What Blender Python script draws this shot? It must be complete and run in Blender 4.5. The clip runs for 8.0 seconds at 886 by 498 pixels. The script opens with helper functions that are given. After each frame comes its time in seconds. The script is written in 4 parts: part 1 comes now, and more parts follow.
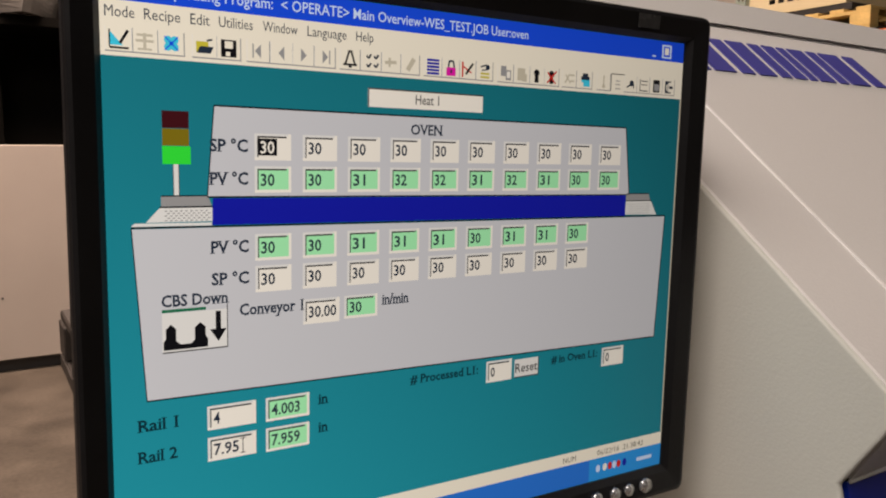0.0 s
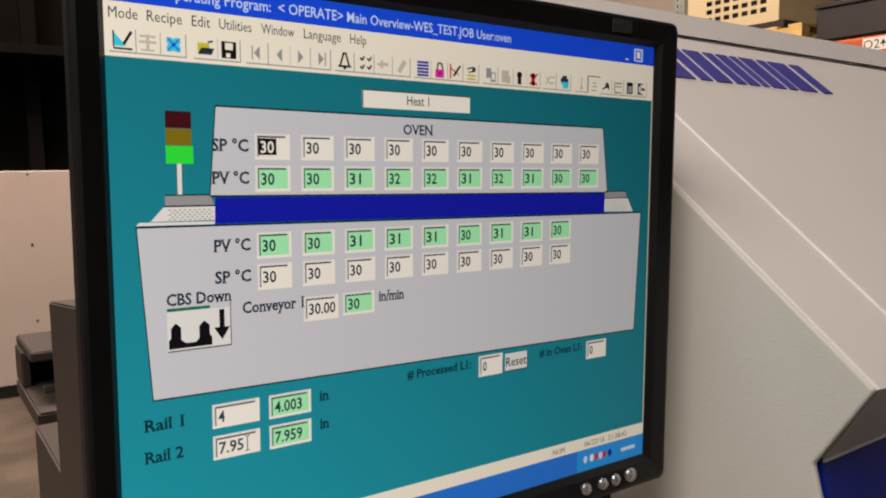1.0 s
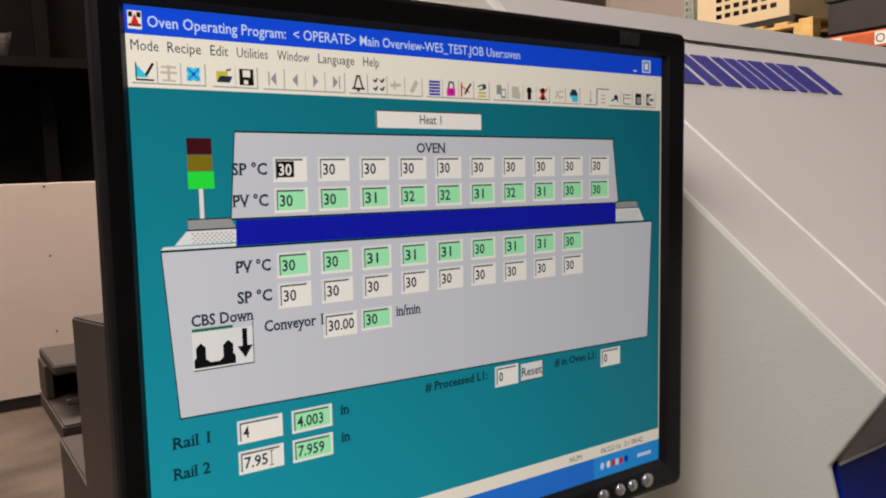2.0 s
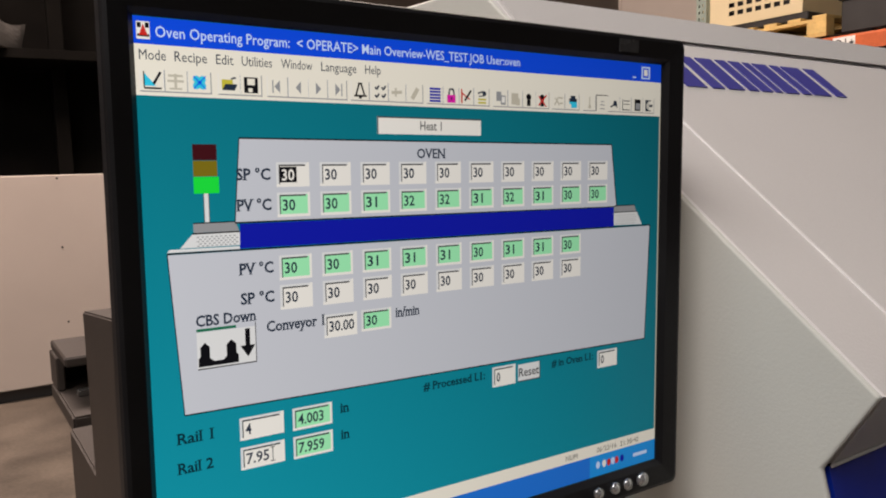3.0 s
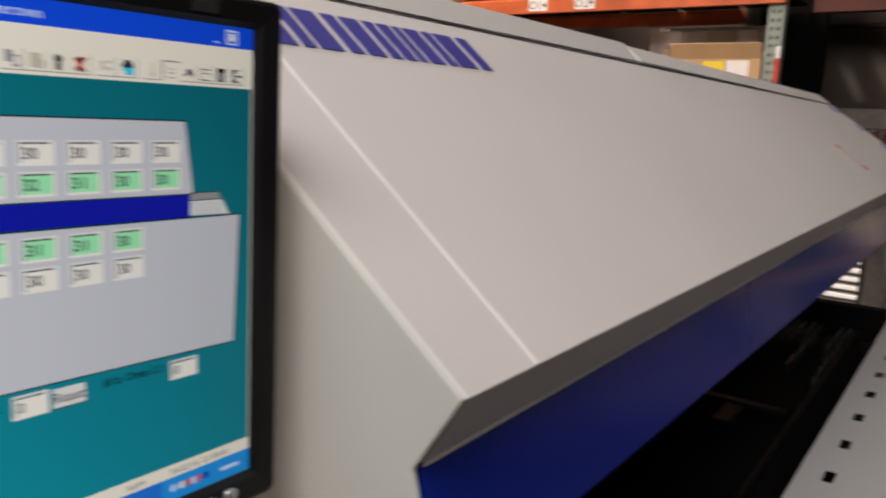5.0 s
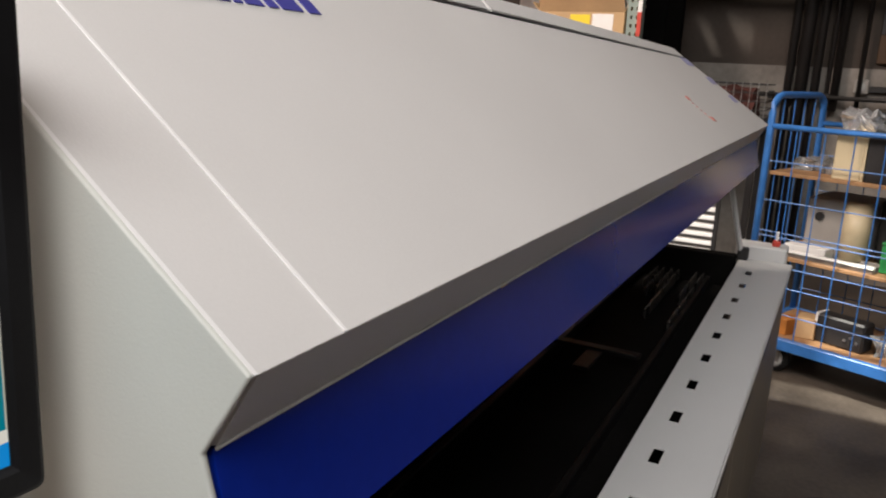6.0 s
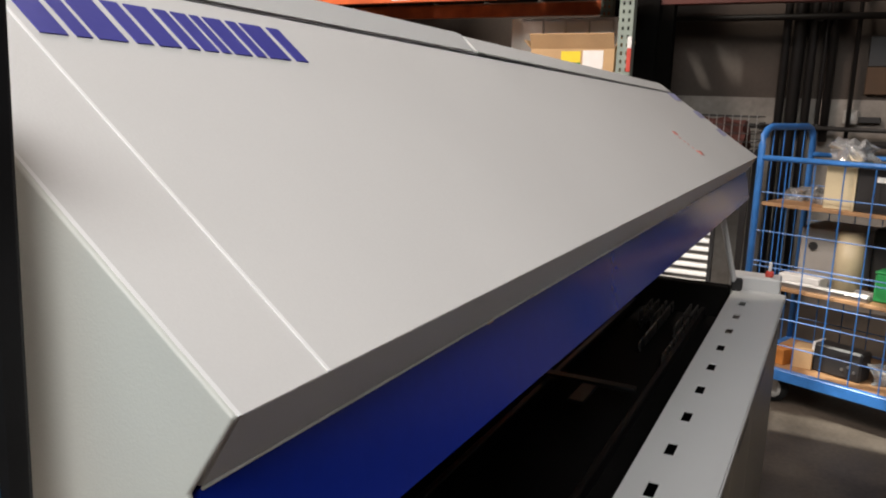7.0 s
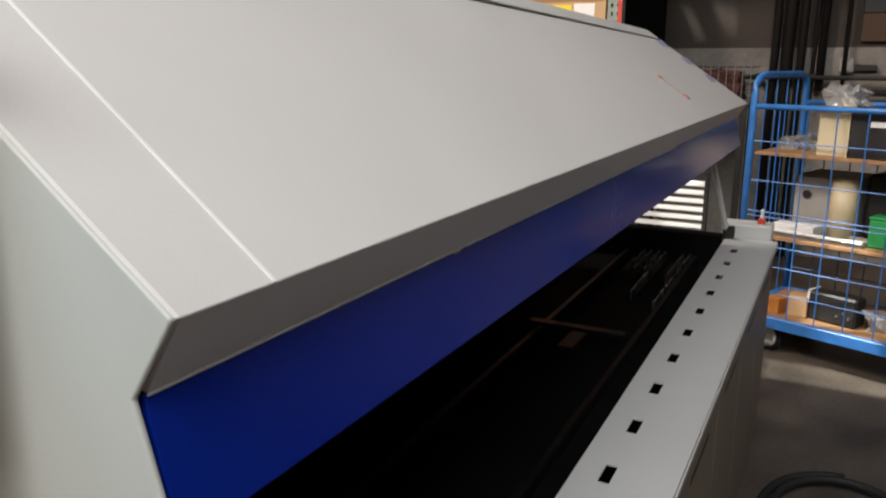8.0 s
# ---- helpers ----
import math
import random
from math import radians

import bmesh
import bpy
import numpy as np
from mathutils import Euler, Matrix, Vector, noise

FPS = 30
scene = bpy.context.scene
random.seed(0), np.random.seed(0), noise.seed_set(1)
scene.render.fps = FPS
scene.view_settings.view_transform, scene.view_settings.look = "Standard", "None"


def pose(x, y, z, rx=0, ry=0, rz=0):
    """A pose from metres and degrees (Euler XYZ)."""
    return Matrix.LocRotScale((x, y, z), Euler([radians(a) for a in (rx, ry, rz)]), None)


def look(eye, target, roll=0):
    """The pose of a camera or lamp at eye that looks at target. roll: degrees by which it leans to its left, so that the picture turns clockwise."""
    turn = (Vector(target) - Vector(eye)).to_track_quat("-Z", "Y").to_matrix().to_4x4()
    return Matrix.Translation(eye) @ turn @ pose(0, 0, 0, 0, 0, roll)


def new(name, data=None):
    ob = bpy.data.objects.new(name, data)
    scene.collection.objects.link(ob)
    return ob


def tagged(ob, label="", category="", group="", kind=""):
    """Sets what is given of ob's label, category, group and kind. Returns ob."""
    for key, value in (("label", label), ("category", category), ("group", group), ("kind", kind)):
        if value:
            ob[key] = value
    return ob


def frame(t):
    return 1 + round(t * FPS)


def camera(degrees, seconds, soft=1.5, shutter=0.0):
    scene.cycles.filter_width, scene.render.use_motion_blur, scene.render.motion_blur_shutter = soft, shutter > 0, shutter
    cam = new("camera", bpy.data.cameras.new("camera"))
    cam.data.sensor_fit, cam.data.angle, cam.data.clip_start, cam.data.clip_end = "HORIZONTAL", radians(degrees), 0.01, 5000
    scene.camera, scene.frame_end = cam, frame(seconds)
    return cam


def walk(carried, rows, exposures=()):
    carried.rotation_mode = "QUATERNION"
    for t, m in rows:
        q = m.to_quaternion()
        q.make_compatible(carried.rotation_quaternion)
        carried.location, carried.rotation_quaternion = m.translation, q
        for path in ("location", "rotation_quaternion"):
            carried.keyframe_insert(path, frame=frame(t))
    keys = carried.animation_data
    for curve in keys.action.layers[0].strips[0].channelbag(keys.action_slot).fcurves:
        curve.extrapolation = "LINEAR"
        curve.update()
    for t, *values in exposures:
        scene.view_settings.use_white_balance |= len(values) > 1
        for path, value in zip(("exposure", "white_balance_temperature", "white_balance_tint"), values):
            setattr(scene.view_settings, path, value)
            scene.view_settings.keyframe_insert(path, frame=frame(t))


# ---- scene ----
cam = camera(59.6, 8.0, soft=2.0, shutter=0.45)
PATH = [
    (0, (-0.05, 0.042, 1.517), (0.981, 1.738, 1.266), 0.1),
    (0.5, (-0.069, 0.043, 1.513), (1.021, 1.699, 1.25), -0.2),
    (1, (-0.078, 0.045, 1.505), (1.064, 1.675, 1.304), -1.0),
    (1.5, (-0.083, 0.044, 1.509), (1.047, 1.684, 1.317), -2.0),
    (3, (-0.084, 0.025, 1.52), (1.007, 1.688, 1.311), -1.8),
    (3.5, (-0.078, 0.033, 1.523), (1.011, 1.69, 1.268), -1.3),
    (4, (-0.058, 0.044, 1.533), (1.121, 1.633, 1.242), -1.0),
    (4.2, (-0.046, 0.041, 1.543), (1.193, 1.586, 1.268), -0.7),
    (4.5, (-0.02, 0.035, 1.551), (1.338, 1.47, 1.236), 0.4),
    (4.7, (0.002, 0.028, 1.556), (1.455, 1.362, 1.22), 1.3),
    (5, (0.037, 0.017, 1.549), (1.622, 1.178, 1.178), 2.1),
    (5.2, (0.058, 0.011, 1.55), (1.706, 1.079, 1.173), 3.0),
    (6.3, (0.11, -0.012, 1.545), (1.847, 0.858, 1.066), 2.4),
    (6.5, (0.101, -0.015, 1.548), (1.84, 0.871, 1.11), 2.1),
    (7, (0.097, -0.028, 1.555), (1.841, 0.872, 1.168), 1.7),
    (7.5, (0.099, -0.05, 1.549), (1.842, 0.838, 1.135), 1.1),
    (8, (0.109, -0.071, 1.513), (1.834, 0.824, 1.042), 0.1),
]
walk(cam, [(t, look(eye, target, roll)) for t, eye, target, roll in PATH], exposures=[(0, -0.1, 7200, 15), (1.5, -0.03, 6990, 15), (2.9, -0.03, 6620, 13), (5.0, 0.03, 6600, 13), (6.3, 0.38, 6230, 8), (7.2, 0.37, 6200, 7), (8.0, 0.34, 6150, 6)])

# ---- light ----
world = bpy.data.worlds.new("world")
scene.world = world
world.use_nodes = True
wn = world.node_tree
sky = wn.nodes.new("ShaderNodeTexSky")
sky.sky_type = "NISHITA"
sky.sun_disc = False
sky.sun_elevation, sky.sun_rotation = radians(63), radians(-11)
wn.links.new(sky.outputs["Color"], wn.nodes["Background"].inputs["Color"])
wn.nodes["Background"].inputs["Strength"].default_value = 0.08


def area_lamp(name, eye, target, sx, sy, watts, colour):
    data = bpy.data.lights.new(name, "AREA")
    data.shape, data.size, data.size_y, data.energy, data.color = "RECTANGLE", sx, sy, watts, colour
    ob = new(name, data)
    ob.matrix_world = look(eye, target)
    return ob


# unseen lamps added below the roof: broad daylight, warm fills for hall and rack
area_lamp("daylight_key", (-2.4, -0.6, 5.6), (0.3, 0.3, 1.2), 4.2, 3.4, 345, (1.0, 0.945, 0.915))
area_lamp("hall_fill", (-0.6, 4.4, 5.9), (-0.2, 5.0, 0), 2.8, 2.0, 630, (1.0, 0.80, 0.69))
area_lamp("rack_fill", (2.9, 3.6, 5.9), (3.2, 3.4, 0), 1.2, 0.9, 135, (1.0, 0.85, 0.72))

sun_data = bpy.data.lights.new("sun", "SUN")
sun_data.energy, sun_data.angle, sun_data.color = 5.0, radians(0.5), (1.0, 0.95, 0.86)
sun = new("sun", sun_data)
SUN_WAY = Vector((0.25, -0.50, -1.0)).normalized()
sun.matrix_world = look((0, 0, 12), Vector((0, 0, 12)) + SUN_WAY)


# ---- materials ----
def material(name, colour, rough=0.5, metal=0.0, vary=0.12, scale=6.0, grain=120.0, bump=0.15, spec=0.5, coat=0.0, each=0.0, dirt=None):
    """Painted, moulded or raw surface: colour that varies at two scales, uneven gloss and fine relief."""
    m = bpy.data.materials.new(name)
    m.use_nodes = True
    t, links = m.node_tree, m.node_tree.links
    b = t.nodes["Principled BSDF"]
    geo = t.nodes.new("ShaderNodeTexCoord")
    big, fine = t.nodes.new("ShaderNodeTexNoise"), t.nodes.new("ShaderNodeTexNoise")
    for n, s, d in ((big, scale, 6), (fine, grain, 3)):
        n.inputs["Scale"].default_value = s
        n.inputs["Detail"].default_value = d
        links.new(geo.outputs["Object"], n.inputs["Vector"])
    mix = t.nodes.new("ShaderNodeMix")
    mix.data_type = "RGBA"
    lo = [max(0.0, c * (1 - vary)) for c in colour]
    hi = [min(1.0, c * (1 + vary)) for c in colour]
    mix.inputs[6].default_value, mix.inputs[7].default_value = (*(dirt or lo), 1), (*hi, 1)
    add = t.nodes.new("ShaderNodeMath")
    add.operation = "MULTIPLY_ADD"
    links.new(fine.outputs["Fac"], add.inputs[0])
    add.inputs[1].default_value = 0.35
    links.new(big.outputs["Fac"], add.inputs[2])
    ramp = t.nodes.new("ShaderNodeMapRange")
    ramp.inputs[1].default_value, ramp.inputs[2].default_value = 0.42, 0.92
    links.new(add.outputs[0], ramp.inputs[0])
    links.new(ramp.outputs[0], mix.inputs[0])
    out = mix.outputs[2]
    if each:
        info, hsv = t.nodes.new("ShaderNodeObjectInfo"), t.nodes.new("ShaderNodeHueSaturation")
        rng = t.nodes.new("ShaderNodeMapRange")
        rng.inputs[3].default_value, rng.inputs[4].default_value = 1 - each, 1 + each
        links.new(info.outputs["Random"], rng.inputs[0])
        links.new(rng.outputs[0], hsv.inputs["Value"])
        links.new(out, hsv.inputs["Color"])
        out = hsv.outputs["Color"]
    links.new(out, b.inputs["Base Color"])
    rr = t.nodes.new("ShaderNodeMapRange")
    rr.inputs[3].default_value, rr.inputs[4].default_value = max(0.02, rough - 0.08), min(1, rough + 0.1)
    links.new(big.outputs["Fac"], rr.inputs[0])
    links.new(rr.outputs[0], b.inputs["Roughness"])
    b.inputs["Metallic"].default_value = metal
    b.inputs["Specular IOR Level"].default_value = spec
    b.inputs["Coat Weight"].default_value = coat
    if bump:
        bp = t.nodes.new("ShaderNodeBump")
        bp.inputs["Strength"].default_value, bp.inputs["Distance"].default_value = bump, 0.002
        links.new(fine.outputs["Fac"], bp.inputs["Height"])
        links.new(bp.outputs["Normal"], b.inputs["Normal"])
    return m


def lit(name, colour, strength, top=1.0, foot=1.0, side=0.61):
    """A patch of the lit display: it gives off its colour, under a faintly glossy front. The viewing-angle falloff is
    painted in: weaker to one side and, in darker colours, upwards.
    """
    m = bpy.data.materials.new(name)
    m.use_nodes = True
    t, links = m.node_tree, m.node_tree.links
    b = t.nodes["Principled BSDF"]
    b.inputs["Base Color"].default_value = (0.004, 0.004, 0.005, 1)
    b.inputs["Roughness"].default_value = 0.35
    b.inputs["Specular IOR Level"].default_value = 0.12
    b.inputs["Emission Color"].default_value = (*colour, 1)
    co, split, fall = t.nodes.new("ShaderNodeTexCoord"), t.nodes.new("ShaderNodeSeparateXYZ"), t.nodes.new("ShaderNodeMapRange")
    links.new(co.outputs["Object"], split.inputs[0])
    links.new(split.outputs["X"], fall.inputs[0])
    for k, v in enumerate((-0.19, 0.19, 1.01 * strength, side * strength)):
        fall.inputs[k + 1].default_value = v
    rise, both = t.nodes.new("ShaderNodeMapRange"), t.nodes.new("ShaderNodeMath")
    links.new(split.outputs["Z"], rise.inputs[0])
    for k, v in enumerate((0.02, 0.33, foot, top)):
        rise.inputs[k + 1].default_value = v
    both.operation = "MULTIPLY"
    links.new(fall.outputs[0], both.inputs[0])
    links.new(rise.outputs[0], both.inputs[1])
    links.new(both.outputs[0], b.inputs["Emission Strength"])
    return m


def srgb(r, g, b):
    return tuple(((c / 255 + 0.055) / 1.055) ** 2.4 if c > 10 else c / 255 / 12.92 for c in (r, g, b))


OVEN_PAINT = material("oven_paint", (0.585, 0.58, 0.568), 0.40, vary=0.045, scale=2.4, grain=420, bump=0.10)
# whiter than the oven paint, for painted edge highlights and the lip's pale edge
PALE_LINE = material("pale_line_paint", (0.77, 0.77, 0.765), 0.55, vary=0.03, scale=20)
OVEN_GREEN = material("oven_end_paint", (0.56, 0.575, 0.53), 0.45, vary=0.03, scale=1.6, grain=420, bump=0.10)
OVEN_BLUE = material("oven_blue_paint", (0.003, 0.020, 0.27), 0.15, vary=0.12, scale=1.5, grain=60, bump=0.03)
# near-black, rough and almost without gloss
OVEN_BLACK = material("black_steel", (0.005, 0.0046, 0.0043), 0.8, vary=0.5, scale=5, grain=60, bump=0.3, spec=0.06)
RAIL_STEEL = material("worn_rail_steel", (0.34, 0.325, 0.31), 0.27, metal=0.9, vary=0.4, scale=14, grain=90, bump=0.03)
RAIL_DULL = material("dark_rail_steel", (0.016, 0.015, 0.0145), 0.45, metal=0.6, vary=0.4, scale=9, grain=90)
LOGO_BLUE = material("print_blue", (0.045, 0.045, 0.26), 0.5, vary=0.08, scale=20)
BEZEL = material("black_plastic", (0.010, 0.010, 0.011), 0.45, vary=0.2, scale=20, grain=500, bump=0.08, spec=0.3)
CHROME = material("silver_button", (0.62, 0.62, 0.62), 0.25, metal=0.8, vary=0.1, scale=60)
CONCRETE = material("worn_concrete", (0.090, 0.074, 0.058), 0.5, vary=0.4, scale=2.6, grain=45, bump=0.3, dirt=(0.032, 0.025, 0.019))
WALL_DARK = material("dusty_grey_wall", (0.068, 0.053, 0.042), 0.85, vary=0.25, scale=1.2, grain=30, bump=0.3)
CEILING = material("roof_sheet", (0.12, 0.11, 0.10), 0.8, vary=0.2)
WHITE_STEEL = material("cream_sheet_steel", (0.37, 0.325, 0.29), 0.5, vary=0.05, scale=2, grain=200, bump=0.08)
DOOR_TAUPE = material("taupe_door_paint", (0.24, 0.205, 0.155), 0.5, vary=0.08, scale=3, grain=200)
# taupe set very dark, so that the end housing's shade sits in its colour
TAUPE_SHADED = material("shaded_taupe_steel", (0.034, 0.026, 0.021), 0.5, vary=0.1, scale=3, grain=200)
ORANGE = material("orange_beam_paint", (0.62, 0.13, 0.035), 0.45, vary=0.15, scale=6, dirt=(0.38, 0.075, 0.02))
GREEN_STEEL = material("grey_green_upright", (0.26, 0.31, 0.27), 0.5, vary=0.15, scale=10)
CART_BLUE = material("blue_cart_paint", (0.042, 0.165, 0.46), 0.35, vary=0.2, scale=14)
PLY = material("plywood", (0.33, 0.185, 0.085), 0.6, vary=0.25, scale=9, grain=60, bump=0.2)
CARD = material("cardboard", (0.50, 0.33, 0.17), 0.75, vary=0.1, scale=5, grain=80)
PINE = material("yellow_pallet_wood", (0.62, 0.42, 0.15), 0.65, vary=0.25, scale=8, grain=50, bump=0.3, each=0.12)
CREAM = material("cream_enamel", (0.62, 0.52, 0.33), 0.45, vary=0.06, scale=4)
# near-black with hardly any gloss: deep shadow put into the colour
SHADOW = material("shadow_black", (0.0045, 0.004, 0.0035), 0.9, vary=0.3, scale=4, spec=0.05)
DARK = material("dark_plastic", (0.018, 0.017, 0.017), 0.5, vary=0.3, scale=8)
RUBBER = material("black_rubber", (0.012, 0.012, 0.012), 0.7, vary=0.3, scale=12)
PIPE = material("dark_painted_pipe", (0.013, 0.011, 0.010), 0.5, vary=0.3, scale=6)
WHITE = material("white_plastic", (0.78, 0.77, 0.74), 0.45, vary=0.05, scale=8)
PAPER = material("white_label_paper", (0.80, 0.79, 0.76), 0.7, vary=0.04, scale=20)
RED = material("red_print", (0.55, 0.06, 0.04), 0.5, vary=0.1, scale=20)
YELLOW = material("yellow_label", (0.80, 0.62, 0.03), 0.6, vary=0.05, scale=20)
GREEN = material("green_plastic", (0.03, 0.30, 0.08), 0.5, vary=0.1, scale=15)
STEEL = material("zinc_steel", (0.42, 0.41, 0.39), 0.35, metal=0.9, vary=0.15, scale=20)
FOIL = material("silver_film", (0.10, 0.095, 0.09), 0.22, vary=0.1, scale=30, grain=60, bump=1.0)
FILM = material("clear_plastic_film", (0.75, 0.76, 0.76), 0.12, vary=0.05, scale=30, grain=60, bump=1.0)
FILM.node_tree.nodes["Principled BSDF"].inputs["Transmission Weight"].default_value = 0.75
GREY_BOX = material("grey_switch_plastic", (0.33, 0.31, 0.28), 0.5, vary=0.08, scale=10)
BROWN = material("brown_board", (0.085, 0.045, 0.02), 0.7, vary=0.2, scale=6)
RUST = material("rusty_red_cloth", (0.075, 0.022, 0.016), 0.8, vary=0.3, scale=14)


# ---- mesh helpers ----
def mesh_of(bm, name, mats, smooth=False):
    bmesh.ops.recalc_face_normals(bm, faces=bm.faces)
    me = bpy.data.meshes.new(name)
    bm.to_mesh(me)
    bm.free()
    for m in mats if isinstance(mats, (list, tuple)) else [mats]:
        me.materials.append(m)
    if smooth:
        for p in me.polygons:
            p.use_smooth = True
    return me


def part(name, bm, mats, parent, label="", smooth=False):
    """One bmesh, in the thing's own axes, as one mesh object under its thing or part."""
    ob = new(name, mesh_of(bm, name, mats, smooth))
    ob.parent = parent
    return tagged(ob, label)


def thing(name, m, label, category, group="", kind=""):
    ob = new(name)
    ob.empty_display_size = 0.1
    ob.matrix_world = m
    return tagged(ob, label, category, group, kind)


def setting(name, bm, mats, label, category):
    return tagged(new(name, mesh_of(bm, name, mats)), label, category, "", "structure")


def box(x0, x1, y0, y1, z0, z1, bevel=0.0, bm=None, seg=1):
    own = bmesh.new()
    v = [own.verts.new((x, y, z)) for x in (x0, x1) for y in (y0, y1) for z in (z0, z1)]
    for f in ((0, 1, 3, 2), (4, 6, 7, 5), (0, 4, 5, 1), (2, 3, 7, 6), (0, 2, 6, 4), (1, 5, 7, 3)):
        own.faces.new([v[i] for i in f])
    if bevel:
        bmesh.ops.bevel(own, geom=own.edges[:], offset=bevel, segments=seg, affect="EDGES", profile=0.6)
    return merged(own, bm)


def merged(own, bm):
    if bm is None:
        return own
    me = bpy.data.meshes.new("join")
    own.to_mesh(me)
    own.free()
    bm.from_mesh(me)
    bpy.data.meshes.remove(me)
    return bm


def prism(poly, x0, x1, axis="x", bevel=0.0, bm=None, far=None):
    """A profile pushed along an axis; far: the profile at its far end, where the two differ."""
    own = bmesh.new()
    place = {"x": lambda a, p: (a, p[0], p[1]), "y": lambda a, p: (p[0], a, p[1]), "z": lambda a, p: (p[0], p[1], a)}[axis]
    a = [own.verts.new(place(x0, p)) for p in poly]
    b = [own.verts.new(place(x1, p)) for p in (far or poly)]
    own.faces.new(a[::-1])
    own.faces.new(b)
    for i in range(len(a)):
        j = (i + 1) % len(a)
        own.faces.new((a[i], a[j], b[j], b[i]))
    bmesh.ops.recalc_face_normals(own, faces=own.faces)
    if bevel:
        bmesh.ops.bevel(own, geom=own.edges[:], offset=bevel, segments=2, affect="EDGES")
    return merged(own, bm)


def tube(points, r, n=8, bm=None, closed=False):
    """A round bar through the points."""
    own = bmesh.new()
    pts = [Vector(p) for p in points]
    rings = []
    for i, p in enumerate(pts):
        d = (pts[(i + 1) % len(pts)] - pts[i - 1]) if closed else (pts[min(i + 1, len(pts) - 1)] - pts[max(i - 1, 0)])
        d.normalize()
        up = Vector((0, 0, 1)) if abs(d.z) < 0.9 else Vector((1, 0, 0))
        a = d.cross(up).normalized()
        b = d.cross(a)
        rings.append([own.verts.new(p + r * (math.cos(2 * math.pi * k / n) * a + math.sin(2 * math.pi * k / n) * b)) for k in range(n)])
    for i in range(len(rings) if closed else len(rings) - 1):
        p, q = rings[i], rings[(i + 1) % len(rings)]
        for k in range(n):
            own.faces.new((p[k], p[(k + 1) % n], q[(k + 1) % n], q[k]))
    if not closed:
        own.faces.new(rings[0][::-1])
        own.faces.new(rings[-1])
    return merged(own, bm)


def disc(centre, axis, r, depth, n=20, bm=None, bevel=0.0):
    own = bmesh.new()
    bmesh.ops.create_cone(own, cap_ends=True, segments=n, radius1=r, radius2=r, depth=depth)
    if bevel:
        rim = [e for e in own.edges if abs(e.verts[0].co.z - e.verts[1].co.z) < 1e-6]
        bmesh.ops.bevel(own, geom=rim, offset=bevel, segments=2, affect="EDGES")
    turn = Vector(axis).to_track_quat("Z", "Y").to_matrix().to_4x4()
    bmesh.ops.transform(own, matrix=Matrix.Translation(centre) @ turn, verts=own.verts)
    return merged(own, bm)


def holed_plate(x0, x1, y0, y1, z, thick, holes):
    """A flat sheet with oblong holes right through it; holes: (x, y, width, depth)."""
    own = bmesh.new()
    xs = sorted({x0, x1, *(round(h[0] + s * h[2] / 2, 5) for h in holes for s in (-1, 1))})
    ys = sorted({y0, y1, *(round(h[1] + s * h[3] / 2, 5) for h in holes for s in (-1, 1))})
    grid = {(i, j): own.verts.new((x, y, z)) for i, x in enumerate(xs) for j, y in enumerate(ys)}
    for i in range(len(xs) - 1):
        for j in range(len(ys) - 1):
            cx, cy = (xs[i] + xs[i + 1]) / 2, (ys[j] + ys[j + 1]) / 2
            if not any(abs(cx - h[0]) < h[2] / 2 and abs(cy - h[1]) < h[3] / 2 for h in holes):
                own.faces.new((grid[i, j], grid[i + 1, j], grid[i + 1, j + 1], grid[i, j + 1]))
    bmesh.ops.delete(own, geom=[v for v in own.verts if not v.link_faces], context="VERTS")
    r = bmesh.ops.extrude_face_region(own, geom=own.faces[:])
    bmesh.ops.translate(own, vec=(0, 0, -thick), verts=[g for g in r["geom"] if isinstance(g, bmesh.types.BMVert)])
    return own


# ---- the hall ----
setting("floor", box(-7, 10, -7, 10, -0.12, 0), CONCRETE, "worn grey-brown concrete hall floor with stains", "floor")
setting("wall_far", box(6.8, 7.0, -7, 10, 0, 6.2), WALL_DARK, "dusty grey hall wall behind the pipes", "wall")
setting("wall_back", box(-7, 6.8, 9.8, 10, 0, 6.2), WALL_DARK, "plain dusty grey hall wall", "wall")
setting("wall_near", box(-7, 6.8, -7, -6.8, 0, 6.2), WALL_DARK, "plain dusty grey hall wall", "wall")
setting("wall_side", box(-7, -6.8, -6.8, 9.8, 0, 6.2), WALL_DARK, "plain dusty grey hall wall", "wall")
# the roof with narrow open skylights for the sun; the last ones throw streaks on the far wall
def roof_spot(x, y, z):
    return Vector((x, y, z)) - SUN_WAY * ((6.2 - z) / -SUN_WAY.z)


spots = [(roof_spot(4.22, 0.05, 0.66), 0.16, 0.55), (roof_spot(4.75, 0.76, 0.64), 0.22, 0.40), (roof_spot(4.12, -0.08, 0.0), 0.30, 0.66)]
spots += [(roof_spot(6.8, y, z), 0.10, w) for y, z, w in ((1.15, 1.73, 0.096), (1.08, 1.71, 0.090), (0.94, 1.80, 0.096), (0.86, 1.78, 0.090), (0.76, 1.73, 0.090))]
roof = holed_plate(-7.0, 10.0, -7.0, 10.0, 6.35, 0.15, [(round(p.x, 3), round(p.y, 3), w, d) for p, w, d in spots])
setting("ceiling", roof, CEILING, "dark sheet-metal hall roof with a skylight", "ceiling")

# ---- the oven ----
EDGE, LOW, SKIRT, CREASE = (0.289, 1.356), (0.326, 1.296), (0.301, 1.192), (0.627, 1.6556)
CREASE_FAR = (0.552, 1.588)
X_END, X_SEAM, X_FAR = 0.442, 0.536, 3.40
FAR_CUT = 1.62
